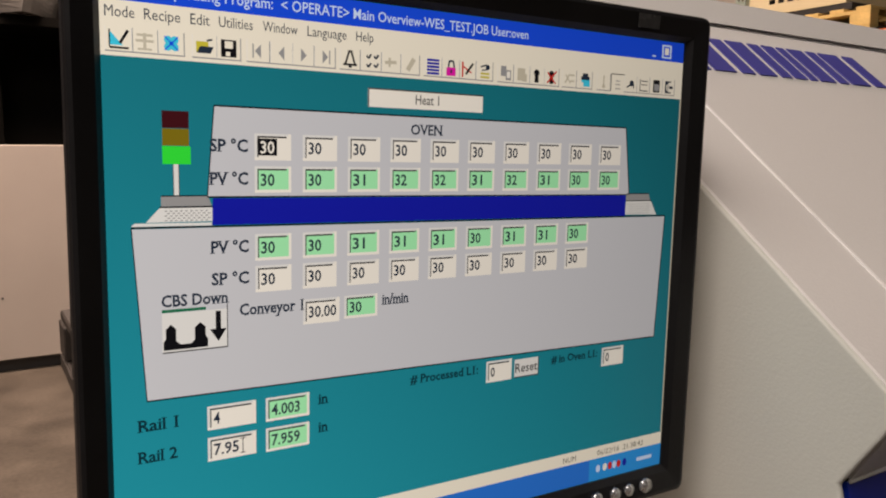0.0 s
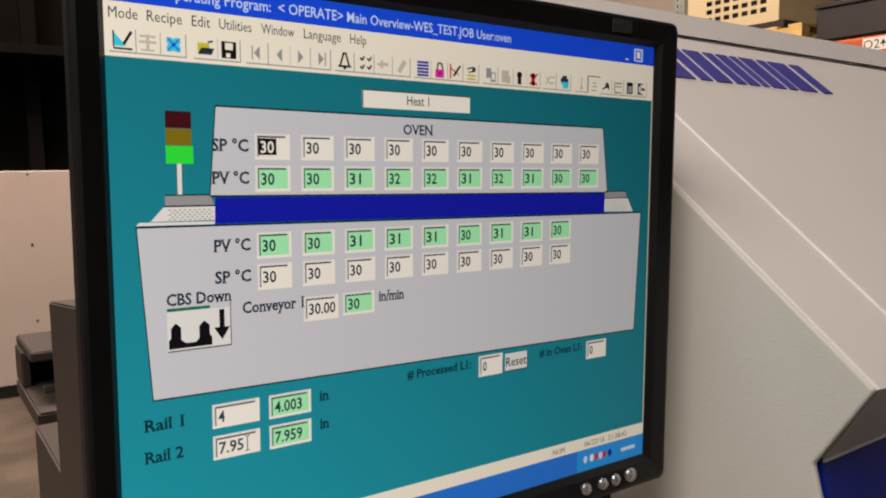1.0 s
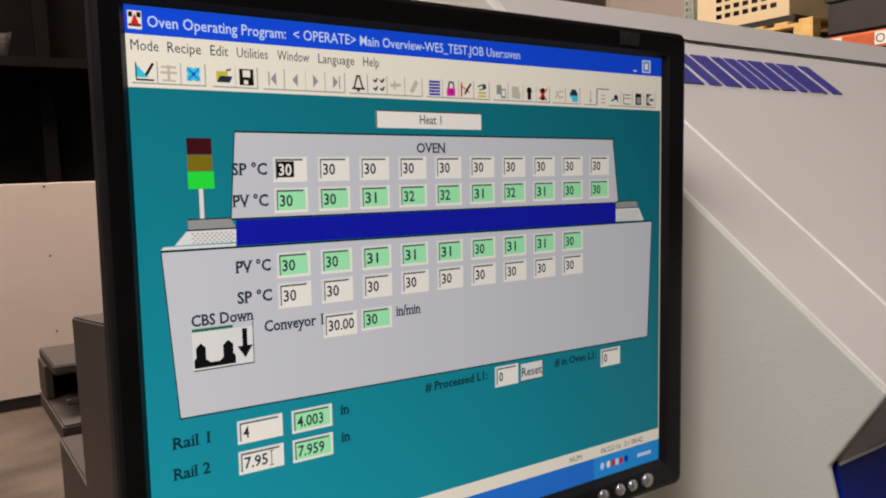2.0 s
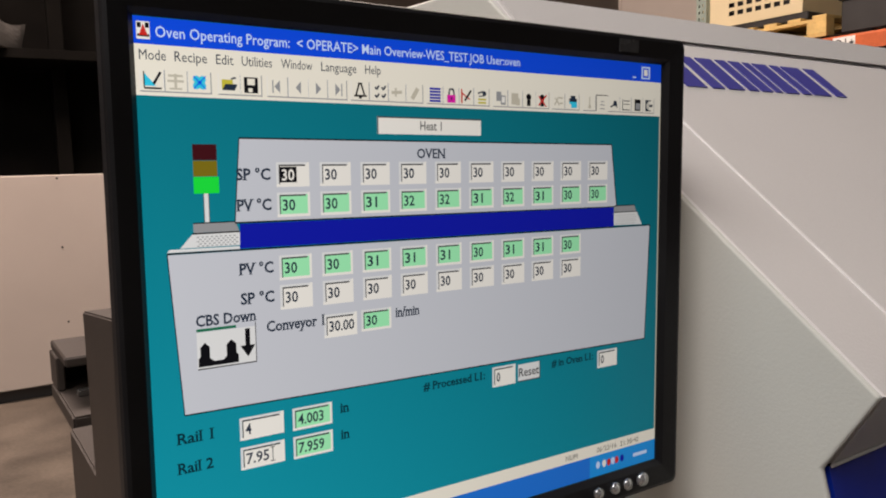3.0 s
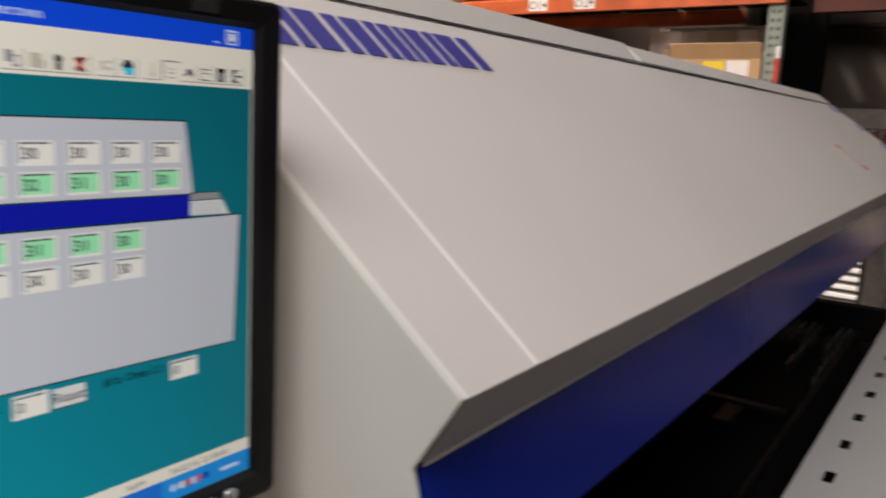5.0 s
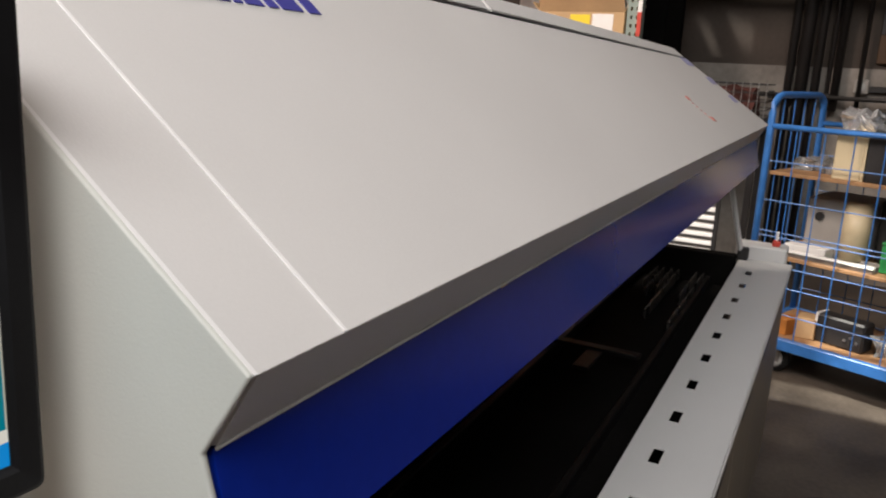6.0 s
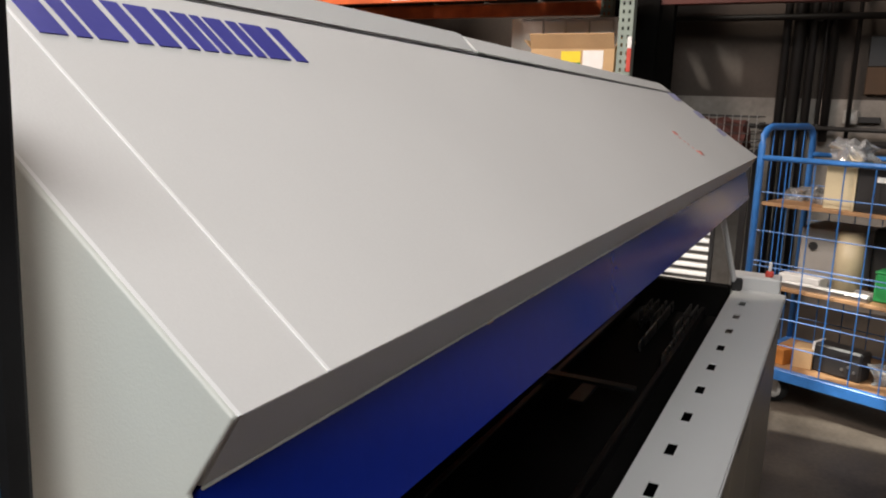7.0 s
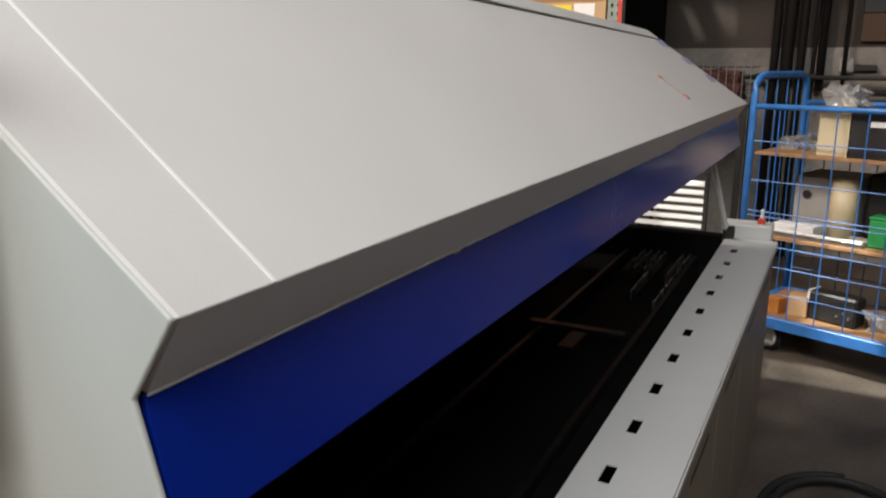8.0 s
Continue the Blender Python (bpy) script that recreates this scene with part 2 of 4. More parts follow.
oven = thing("reflow_oven", pose(X_END, 0.3, 0), "long light grey industrial oven, hood propped open above a white ledge", "oven")
OV = Matrix.Translation((-X_END, -0.3, 0))


def oven_part(name, bm, mats, label="", parent=None, smooth=False):
    bmesh.ops.transform(bm, matrix=OV, verts=bm.verts)
    return part(name, bm, mats, parent or oven, label, smooth)


def sheet(p, q, p2, q2, x0, x1, thick, bevel=0.0):
    """A flat sheet between two profile points, its thickness on the inner side."""
    n = Vector((0, -(q[1] - p[1]), q[0] - p[0])).normalized() * thick
    n2 = Vector((0, -(q2[1] - p2[1]), q2[0] - p2[0])).normalized() * thick
    back = lambda a, k: (a[0] - k.y, a[1] - k.z)
    return prism([p, q, back(q, n), back(p, n)], x0, x1, "x", bevel, far=[p2, q2, back(q2, n2), back(p2, n2)])


def skewed(bm):
    """The near end of the hood runs slightly askew, and its far end is cut back towards the top."""
    for v in bm.verts:
        if v.co.x < 0.7:
            v.co.x -= 0.11 * (v.co.y - EDGE[0])
        elif v.co.x > 3.2:
            v.co.x -= FAR_CUT * min(v.co.y - EDGE[0], 0.30)
    return bm


def between(a, b, x):
    k = (x - X_END) / (X_FAR - X_END)
    return (a[0] + (b[0] - a[0]) * k, a[1] + (b[1] - a[1]) * k)


c_seam = between(CREASE, CREASE_FAR, X_SEAM)
oven_part("end_strip", skewed(sheet(EDGE, CREASE, EDGE, c_seam, X_END, X_SEAM - 0.0003, 0.02, 0.0)), OVEN_PAINT)
oven_part("hood_panel", skewed(sheet(EDGE, c_seam, EDGE, CREASE_FAR, X_SEAM + 0.0003, X_FAR, 0.02, 0.0)), OVEN_PAINT, "wide sloping light grey hood panel")
oven_part("paint_chip", box(0.900, 0.918, LOW[0] - 0.0012, LOW[0] + 0.002, LOW[1] - 0.004, LOW[1] + 0.003, 0.0008), CARD, "small bare chip in the paint")
oven_part("lip", sheet(LOW, EDGE, LOW, EDGE, X_END, X_FAR, 0.012, 0.002), OVEN_PAINT)
oven_part("lip_edge", tube([(X_END + 0.002, LOW[0] - 0.001, LOW[1]), (2.2, LOW[0] - 0.001, LOW[1])], 0.0013, 8), PALE_LINE, "pale lower edge of the lip")
oven_part("blue_front", sheet(SKIRT, LOW, SKIRT, LOW, X_END, X_FAR - 0.01, 0.008), OVEN_BLUE, "glossy dark blue strip under the hood's lip")
# raised cap along the top with one joint
X_J = 1.435
for x0, x1, up in ((X_END, X_J - 0.004, 0.0), (X_J + 0.004, X_FAR, -0.004)):
    a, b = between(CREASE, CREASE_FAR, x0), between(CREASE, CREASE_FAR, x1)
    f = lambda c: [(c[0] + 0.0005, c[1] + (0.0045 if up else 0.0016) + up * 0.5), (c[0] + 0.036, c[1] + 0.039 + up), (c[0] + 1.02, c[1] + 0.039 + up), (c[0] + 1.02, c[1] - 0.02)]
    oven_part("top_cap", skewed(prism(f(a), x0, x1, "x", 0.004, far=f(b))), OVEN_PAINT)
# the fixed end panel
lift = Vector((0, -(CREASE[1] - EDGE[1]), CREASE[0] - EDGE[0])).normalized() * 0.0008
shell = skewed(prism([(EDGE[0] + lift.y, EDGE[1] + lift.z), (CREASE[0] + lift.y, CREASE[1] + lift.z), (CREASE[0] + 0.05, CREASE[1] + 0.046), (1.66, CREASE[1] + 0.046), (1.66, 0.02),
                      (0.12, 0.02), (0.12, 0.80), (SKIRT[0] - 0.10, 0.90), SKIRT, LOW], X_END - 0.006, X_END - 0.0004, "x"))
bmesh.ops.bevel(shell, geom=shell.edges[:], offset=0.0022, segments=3, affect="EDGES", profile=0.5)
oven_part("end_panel", shell, OVEN_GREEN, "flat light grey-green end panel")
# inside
oven_part("inner_hood", skewed(prism([(0.34, 1.28), (0.345, 1.20), (1.6, 1.10), (1.6, 1.53), (0.62, 1.545)], X_END + 0.02, X_FAR - 0.03)), OVEN_BLACK, "black inside of the hood")
oven_part("hood_back", skewed(prism([(1.62, 0.84), (1.66, 0.84), (1.66, 1.60), (1.62, 1.60)], X_END, X_FAR)), OVEN_PAINT)
oven_part("back_panel", prism([(1.62, 0.05), (1.66, 0.05), (1.66, 0.836), (1.62, 0.836)], X_END, X_FAR), OVEN_PAINT)
# base: box, ledge with slots, inner bed
YAW = 0.016


BASE_Z = 0.815
shear = Matrix.Identity(4)
shear[1][0] = YAW
shear[1][3] = -2.0 * YAW


def base_part(name, bm, mats, label="", parent=None):
    bmesh.ops.transform(bm, matrix=shear, verts=bm.verts)
    return oven_part(name, bm, mats, label, parent)


holes = [(1.528 - 3 * 0.2035 + 0.2035 * i, 0.2445, 0.066, 0.023) for i in range(12)]
def tapered(bm):
    """The ledge narrows a little towards the near end."""
    for v in bm.verts:
        k = min(1.0, max(0.0, (0.245 - v.co.y) / 0.125))
        v.co.y += k * (0.0155 - 0.0105 * (v.co.x - 2.0))
    return bm


ledge = base_part("ledge", tapered(holed_plate(X_END + 0.004, 3.40, 0.106, 0.303, BASE_Z, 0.004, holes)), OVEN_PAINT, "white painted ledge with a row of oblong slots")
base_part("ledge_lip", tapered(box(X_END + 0.004, 3.40, 0.1025, 0.1058, BASE_Z - 0.016, BASE_Z - 0.0045, 0.001)), OVEN_PAINT)
base_part("ledge_flange", box(X_END + 0.004, 3.40, 0.303, 0.306, BASE_Z - 0.10, BASE_Z), OVEN_BLACK)
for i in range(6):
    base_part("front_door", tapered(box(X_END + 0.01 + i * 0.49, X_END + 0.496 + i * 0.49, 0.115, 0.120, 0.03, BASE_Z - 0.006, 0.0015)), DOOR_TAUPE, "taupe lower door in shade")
    base_part("slot", tapered(box(X_END + 0.13 + i * 0.49, X_END + 0.36 + i * 0.49, 0.1142, 0.1152, 0.700, 0.712)), DARK)
base_part("plinth", box(X_END + 0.02, 3.38, 0.17, 1.6, 0.0, 0.10), DARK)
base_part("bed", box(X_END + 0.004, 3.40, 0.316, 1.6, 0.10, 0.70), OVEN_BLACK, "black oven bed")
for y in (0.40, 0.68, 0.86, 0.95, 1.2):
    base_part("conveyor_rail", box(X_END + 0.03, 3.335, y, y + 0.018, 0.70, 0.735, 0.003), RAIL_DULL)
# short brighter bars added where reflected streaks lie; the long rails stay dark
for y, x0 in ((0.425, 2.60), (0.452, 2.95), (0.525, 2.70), (0.552, 3.02), (0.585, 2.98), (0.612, 3.10)):
    base_part("rail_streak", box(x0, 3.335, y, y + 0.007, 0.70, 0.742, 0.002), RAIL_STEEL, "short bright worn steel bar standing for a reflected streak")
base_part("bracket", box(2.20, 2.235, 0.43, 0.72, 0.742, 0.754, 0.002), RAIL_DULL)
base_part("bracket_foot", box(2.05, 2.198, 0.535, 0.58, 0.738, 0.748, 0.002), RAIL_DULL)
base_part("end_block", box(3.405, 3.52, 0.13, 0.325, 0.70, BASE_Z + 0.055, 0.006), OVEN_PAINT)
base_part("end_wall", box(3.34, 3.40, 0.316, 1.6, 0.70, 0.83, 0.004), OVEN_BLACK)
clip = thing("plastic_clip", pose(3.46, 0.20, BASE_Z + 0.055), "small red and white plastic clip on the oven's end block", "clip")
part("body", box(-0.02, 0.02, -0.015, 0.015, 0, 0.022, 0.004), RED, clip)
part("tab", box(-0.008, 0.008, -0.006, 0.006, 0.022, 0.06, 0.003), WHITE, clip)
base_part("hinge_block", box(3.355, 3.395, 0.27, 0.312, BASE_Z, BASE_Z + 0.05, 0.006), DARK)
oven_part("gas_strut", tube([(3.26, 0.39, 1.17), (3.375, 0.318, BASE_Z + 0.01)], 0.011, 8), OVEN_PAINT)
# print on the hood: six slanted plain shapes
slope = Vector((0, CREASE[0] - EDGE[0], CREASE[1] - EDGE[1]))
out = Vector((0, -slope.z, slope.y)).normalized()


def on_slope(x, k, lift=0.0012):
    c = between(CREASE, CREASE_FAR, x)
    return Vector((x, EDGE[0] + (c[0] - EDGE[0]) * k, EDGE[1] + (c[1] - EDGE[1]) * k)) + out * lift


def patch(corners):
    """A thin printed patch on the slope; corners: (x, k) with k from the lip to the crease."""
    own = bmesh.new()
    hi = [own.verts.new(on_slope(x, k)) for x, k in corners]
    lo = [own.verts.new(on_slope(x, k, -0.001)) for x, k in corners]
    own.faces.new(hi)
    own.faces.new(lo[::-1])
    for i in range(len(hi)):
        j = (i + 1) % len(hi)
        own.faces.new((hi[j], hi[i], lo[i], lo[j]))
    return own


# flat whiter strips paint the highlights along the seam and the end edge
for name, x, w in (("seam_highlight", X_SEAM, 0.0030), ("edge_highlight", X_END - 0.0008, 0.0034)):
    fall = 0.11 * (CREASE[0] - EDGE[0])
    oven_part(name, patch([(x - w / 2, 0.0), (x + w / 2, 0.0), (x + 0.4 * w - fall, 1.0), (x - 0.4 * w - fall, 1.0)]), PALE_LINE, "thin pale strip painted as an edge highlight")
for a, b in ((0.517, 0.566), (0.572, 0.631), (0.638, 0.689), (0.695, 0.732), (0.738, 0.787), (0.793, 0.859)):
    w = b - a
    for p, q in ((a, a + 0.52 * w), (a + 0.68 * w, b)):
        oven_part("logo_block", patch([(p, 0.805), (q, 0.805), (q - 0.004, 0.935), (p - 0.004, 0.935)]), LOGO_BLUE, "dark blue printed mark")
for a, b, k in ((2.90, 3.00, 0.86), (3.03, 3.12, 0.62), (3.12, 3.20, 0.36)):
    oven_part("faded_mark", patch([(a, k), (b, k), (b - 0.01, k + 0.10), (a - 0.01, k + 0.10)]), material("faded_print", (0.30, 0.30, 0.46), 0.5, vary=0.2, scale=30), "faded blue-grey printed mark")
RED_FADED = material("faded_red_print", (0.50, 0.19, 0.16), 0.5, vary=0.35, scale=60)
for i, w in enumerate((0.030, 0.005, 0.005, 0.005, 0.005, 0.005, 0.034)):
    x, k = 2.381 + 0.0118 * i, 0.435 - 0.037 * i
    oven_part("red_mark", patch([(x, k), (x + w, k - 0.01), (x + w, k + w), (x, k + w + 0.01)]), RED_FADED, "small faded red printed mark")

# ---- the monitor ----
SX, SZ, SW, SH, SY = 0.0035, 1.5942, 0.3730, 0.3024, 0.423
monitor = thing("computer_monitor", pose(0.19, 0.45, 1.271), "black flat computer monitor showing an oven control screen", "monitor")
MO = Matrix.Translation((-0.19, -0.45, -1.271))
centre = Matrix.Translation((SX + SW / 2, SY, SZ - SH / 2))
monitor.matrix_world = Matrix.Translation((0.1872, 0.4255, 1.443)) @ pose(0, 0, 0, 0.54, 1.04, -0.12) @ centre.inverted() @ monitor.matrix_world


def mon_part(name, bm, mats, label="", parent=None, smooth=False):
    bmesh.ops.transform(bm, matrix=MO, verts=bm.verts)
    return part(name, bm, mats, parent or monitor, label, smooth)


def bezel():
    """A frame with a rounded outer edge and a sloping inner edge."""
    own = bmesh.new()
    rings = []
    for grow, y in ((0.0005, SY + 0.002), (0.0, SY - 0.001), (0.003, SY - 0.005), (0.0125, SY - 0.007), (0.0145, SY - 0.006), (0.0155, SY - 0.003), (0.0156, SY + 0.006), (0.006, SY + 0.016)):
        r = 0.0002 + 0.36 * grow
        x0, x1, z0, z1 = SX - 1.0 * grow, SX + SW + 1.28 * grow, SZ - SH - 1.4 * grow, SZ + 1.2 * grow
        ring_ = []
        for cx, cz, a0 in ((x1 - r, z1 - r, 0), (x0 + r, z1 - r, 90), (x0 + r, z0 + r, 180), (x1 - r, z0 + r, 270)):
            ring_ += [own.verts.new((cx + r * math.cos(radians(a0 + 30 * k)), y, cz + r * math.sin(radians(a0 + 30 * k)))) for k in range(4)]
        rings.append(ring_)
    for p, q in zip(rings, rings[1:]):
        for k in range(16):
            own.faces.new((p[k], p[(k + 1) % 16], q[(k + 1) % 16], q[k]))
    return own


mon_part("bezel", bezel(), BEZEL, "matt black plastic bezel")
mon_part("bezel_badge", box(0.326, 0.345, SY - 0.0073, SY - 0.0067, SZ + 0.0055, SZ + 0.0145), material("badge_film", (0.045, 0.045, 0.045), 0.25, vary=0.3, scale=60), "dull grey badge")
mon_part("back_shell", box(SX + 0.02, SX + SW + 0.010, SY + 0.0145, SY + 0.06, SZ - SH - 0.010, SZ - 0.004, 0.008), BEZEL)
mon_part("neck", box(0.15, 0.23, SY + 0.058, SY + 0.085, 1.20, 1.48, 0.006), BEZEL)
mon_part("arm", box(0.17, 0.425, SY + 0.07, SY + 0.10, 1.20, 1.24, 0.004), BEZEL)
for i, x in enumerate((0.309, 0.326, 0.339, 0.355)):
    mon_part("button", disc((x, SY - 0.008, 1.2825), (0, -1, 0), 0.0042 if i < 3 else 0.0052, 0.005, 16, bevel=0.0012), CHROME, "round silver button", smooth=True)
# the teal carries most of the painted viewing-angle falloff
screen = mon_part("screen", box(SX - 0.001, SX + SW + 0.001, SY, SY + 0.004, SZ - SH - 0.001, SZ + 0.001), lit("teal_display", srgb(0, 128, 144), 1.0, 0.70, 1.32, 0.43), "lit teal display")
# ---- what the display shows ----
INK = {
    "teal": (0, 128, 144), "grey": (190, 193, 199), "white": (228, 225, 216), "bar": (229, 224, 208), "title": (10, 72, 215),
    "task": (28, 110, 205), "tray": (22, 140, 215), "navy": (14, 24, 158), "black": (14, 14, 18), "line": (66, 66, 66), "green": (150, 226, 172),
    "bright": (0, 214, 58), "olive": (118, 104, 22), "maroon": (62, 16, 22), "mid": (142, 143, 144), "hatch": (212, 213, 211), "ghost": (186, 180, 162),
    "cyan": (40, 190, 220), "folder": (190, 180, 60), "magenta": (214, 30, 160), "red": (196, 40, 34), "dgreen": (16, 104, 72), "sky": (190, 210, 240), "ink": (34, 46, 62), "tealink": (6, 40, 52),
}
DISPLAY = {k: lit("display_" + k, srgb(*v), 1.0) for k, v in INK.items()}


def at(u, v, layer):
    return Vector((SX + u * SW, SY - 0.00022 * layer, SZ - v * SH))


def flat(name, polys, ink, layer=1, parent=None):
    """Flat display shapes, each a list of (u, v) corners."""
    own = bmesh.new()
    for poly in polys:
        own.faces.new([own.verts.new(at(u, v, layer)) for u, v in poly])
    return mon_part(name, own, DISPLAY[ink], "", parent or screen)


def rect(u0, v0, u1, v1):
    return [(u0, v0), (u1, v0), (u1, v1), (u0, v1)]


def words(text, u, v, tall, wide, ink, layer=4, align="c", heavy=0.0, serif=False):
    """Lettering on the display, centred at (u, v) or starting there; tall is the height of a capital. serif: short feet on the stems."""
    cu = bpy.data.curves.new("lettering", "FONT")
    cu.body, cu.size, cu.offset, cu.resolution_u = text, 1.0, heavy, 2
    tmp = new("lettering", cu)
    me = bpy.data.meshes.new_from_object(tmp.evaluated_get(bpy.context.evaluated_depsgraph_get()))
    bpy.data.objects.remove(tmp)
    bpy.data.curves.remove(cu)
    xs = [p.co.x for p in me.vertices]
    x0, x1 = min(xs), max(xs)
    k = wide / (x1 - x0)
    start = u - wide / 2 if align == "c" else u
    put = lambda x, y, lift=0.0: MO @ at(start + (x - x0) * k, v + tall * 0.5 - y / 0.69 * tall, layer + lift)
    own = bmesh.new()
    own.from_mesh(me)
    feet = []
    for e in own.edges if serif else ():
        a, b = e.verts[0].co, e.verts[1].co
        if len(e.link_faces) == 1 and abs(a.y - b.y) < 0.004 and 0.05 < abs(a.x - b.x) < 0.24:
            inner = e.link_faces[0].calc_center_median().y
            if (a.y < 0.05 and inner > a.y) or (a.y > 0.40 and inner < a.y):
                feet.append((min(a.x, b.x), max(a.x, b.x), a.y, 0.05 if inner > a.y else -0.05))
    for p in own.verts:
        p.co = put(p.co.x, p.co.y)
    for xa, xb, y, h in feet:
        own.faces.new([own.verts.new(put(x, yy, 0.3)) for x, yy in ((xa - 0.075, y), (xb + 0.075, y), (xb + 0.075, y + h), (xa - 0.075, y + h))])
    own.to_mesh(me)
    own.free()
    me.materials.append(DISPLAY[ink])
    ob = new("lettering", me)
    ob.parent = screen
    return ob


flat("title_bar", [rect(0, 0, 1, 0.0433)], "title")
flat("menu_bar", [rect(0, 0.0433, 1, 0.1250)], "bar")
flat("status_bar", [rect(0, 0.9187, 1, 0.9475)], "bar")
flat("task_bar", [rect(0, 0.9475, 0.815, 1)], "task")
flat("tray", [rect(0.815, 0.9475, 1, 1)], "tray")
flat("window_edge", [rect(0.9965, 0.125, 1, 0.9187)], "ghost", 2)
words("Oven Operating Program:  < OPERATE> Main Overview-WES_TEST.JOB User:oven", 0.0275, 0.0225, 0.0175, 0.611, "sky", align="l", heavy=0.008)
flat("program_icon", [rect(0.004, 0.008, 0.021, 0.036)], "white", 2)
flat("program_icon_mark", [rect(0.005, 0.010, 0.010, 0.018), rect(0.015, 0.010, 0.020, 0.018), rect(0.005, 0.028, 0.020, 0.032)], "black", 3)
flat("program_icon_mark", [[(0.0125, 0.012), (0.018, 0.030), (0.007, 0.030)]], "red", 4)
flat("minimise_button", [rect(0.919, 0.033, 0.928, 0.0365)], "sky", 3)
flat("maximise_button", [rect(0.943, 0.008, 0.967, 0.012), rect(0.943, 0.034, 0.967, 0.0375), rect(0.943, 0.008, 0.947, 0.0375), rect(0.963, 0.008, 0.967, 0.0375)], "sky", 3)
flat("maximise_mark", [rect(0.950, 0.015, 0.960, 0.030)], "white", 3)
for text, u, wide in (("Mode", 0.0227, 0.034), ("Recipe", 0.0724, 0.043), ("Edit", 0.1184, 0.024), ("Utilities", 0.1642, 0.044), ("Window", 0.2241, 0.048), ("Language", 0.2914, 0.058), ("Help", 0.3488, 0.027)):
    words(text, u, 0.0600, 0.0165, wide, "ink")

# toolbar
TOOLS = (0.0212, 0.0511, 0.0827, 0.1238, 0.1546, 0.1939, 0.2261, 0.2568, 0.2883, 0.3265, 0.3602, 0.392, 0.4236, 0.4626, 0.4942, 0.5243, 0.5564, 0.5966, 0.6294,
         0.6594, 0.6902, 0.7283, 0.7635, 0.8054, 0.8383, 0.8693, 0.9008, 0.9331, 0.9646)
GROUPS = ((0, 2), (3, 4), (5, 8), (9, 12), (13, 16), (17, 20), (21, 22), (23, 23), (25, 28))
TV = 0.1005
for a, b in GROUPS:
    own = [rect(TOOLS[a] - 0.0155, 0.1172, TOOLS[b] + 0.0165, 0.1192)]
    own += [rect(TOOLS[i] + 0.0150, 0.0830, TOOLS[i] + 0.0164, 0.1185) for i in range(a, b + 1)]
    flat("tool_edge", own, "mid", 2)
    flat("tool_highlight", [rect(TOOLS[i] - 0.0158, 0.0830, TOOLS[i] - 0.0144, 0.1172) for i in range(a, b + 1)], "white", 2)
flat("pressed_button", [rect(TOOLS[24] - 0.015, 0.081, TOOLS[24] + 0.016, 0.083), rect(TOOLS[24] - 0.016, 0.081, TOOLS[24] - 0.0145, 0.118)], "line", 2)


def icon(i, shapes):
    """Shapes in a square of -1..1 round the tool's centre: (ink, corners)."""
    for n, (ink, polys) in enumerate(shapes):
        flat("tool_icon", [[(TOOLS[i] + x * 0.0118, TV - y * 0.0150) for x, y in p] for p in polys], ink, 3 + n)


def sq(x0, y0, x1, y1):
    return [(x0, y0), (x1, y0), (x1, y1), (x0, y1)]


def stroke(x0, y0, x1, y1, w=0.12):
    d = math.hypot(x1 - x0, y1 - y0)
    a, b = -(y1 - y0) / d * w, (x1 - x0) / d * w
    return [(x0 + a, y0 + b), (x1 + a, y1 + b), (x1 - a, y1 - b), (x0 - a, y0 - b)]


def ring(cx, cy, r, n=10, a0=0, a1=360):
    return [(cx + r * math.cos(radians(a0 + (a1 - a0) * k / n)), cy + r * math.sin(radians(a0 + (a1 - a0) * k / n))) for k in range(n + (a1 - a0 < 360))]


fan = [ring(0.5 * math.cos(radians(a)), 0.5 * math.sin(radians(a)), 0.42, 8) for a in (45, 135, 225, 315)]
icon(0, [("cyan", [[(-0.9, 0.8), (-0.9, -0.6), (0.4, -0.6)]]), ("black", [sq(-0.9, -0.95, 0.95, -0.75), stroke(0.1, -0.4, 0.9, 0.9, 0.14), stroke(-0.9, 0.9, -0.9, -0.8, 0.07)])])
icon(1, [("ghost", [sq(-0.9, -0.1, 0.9, 0.15), sq(-0.15, -0.8, 0.15, 0.8), sq(-0.7, -0.9, 0.7, -0.7), stroke(-0.8, 0.6, 0.8, 0.6)])])
icon(2, [("cyan", fan), ("title", [ring(0, 0, 0.22, 8), stroke(-0.7, 0.7, 0.7, -0.7, 0.06), stroke(-0.7, -0.7, 0.7, 0.7, 0.06)])])
icon(3, [("folder", [sq(-0.9, -0.6, 0.4, 0.5)]), ("ink", [[(-0.9, -0.7), (0.6, -0.7), (0.95, 0.0), (-0.5, 0.0)], stroke(0.2, 0.6, 0.8, 0.75, 0.1)])])
icon(4, [("black", [sq(-0.85, -0.9, 0.85, 0.9)]), ("bar", [sq(-0.45, 0.0, 0.45, 0.75), sq(-0.35, -0.8, 0.15, -0.35)])])
for i, (way, bar) in zip((5, 6, 7, 8), ((-1, True), (-1, False), (1, False), (1, True))):
    icon(i, [("mid", [[(-0.3 * way, 0.75), (0.4 * way, 0.0), (-0.3 * way, -0.75)]] + ([sq(0.52 * way, -0.75, 0.68 * way, 0.75)] if bar else []))])
icon(9, [("black", [stroke(-0.15, 0.9, -0.6, -0.5), stroke(0.15, 0.9, 0.6, -0.5), stroke(-0.9, -0.6, 0.9, -0.6), stroke(-0.3, 0.9, 0.3, 0.9), sq(-0.2, -0.95, 0.2, -0.7)])])
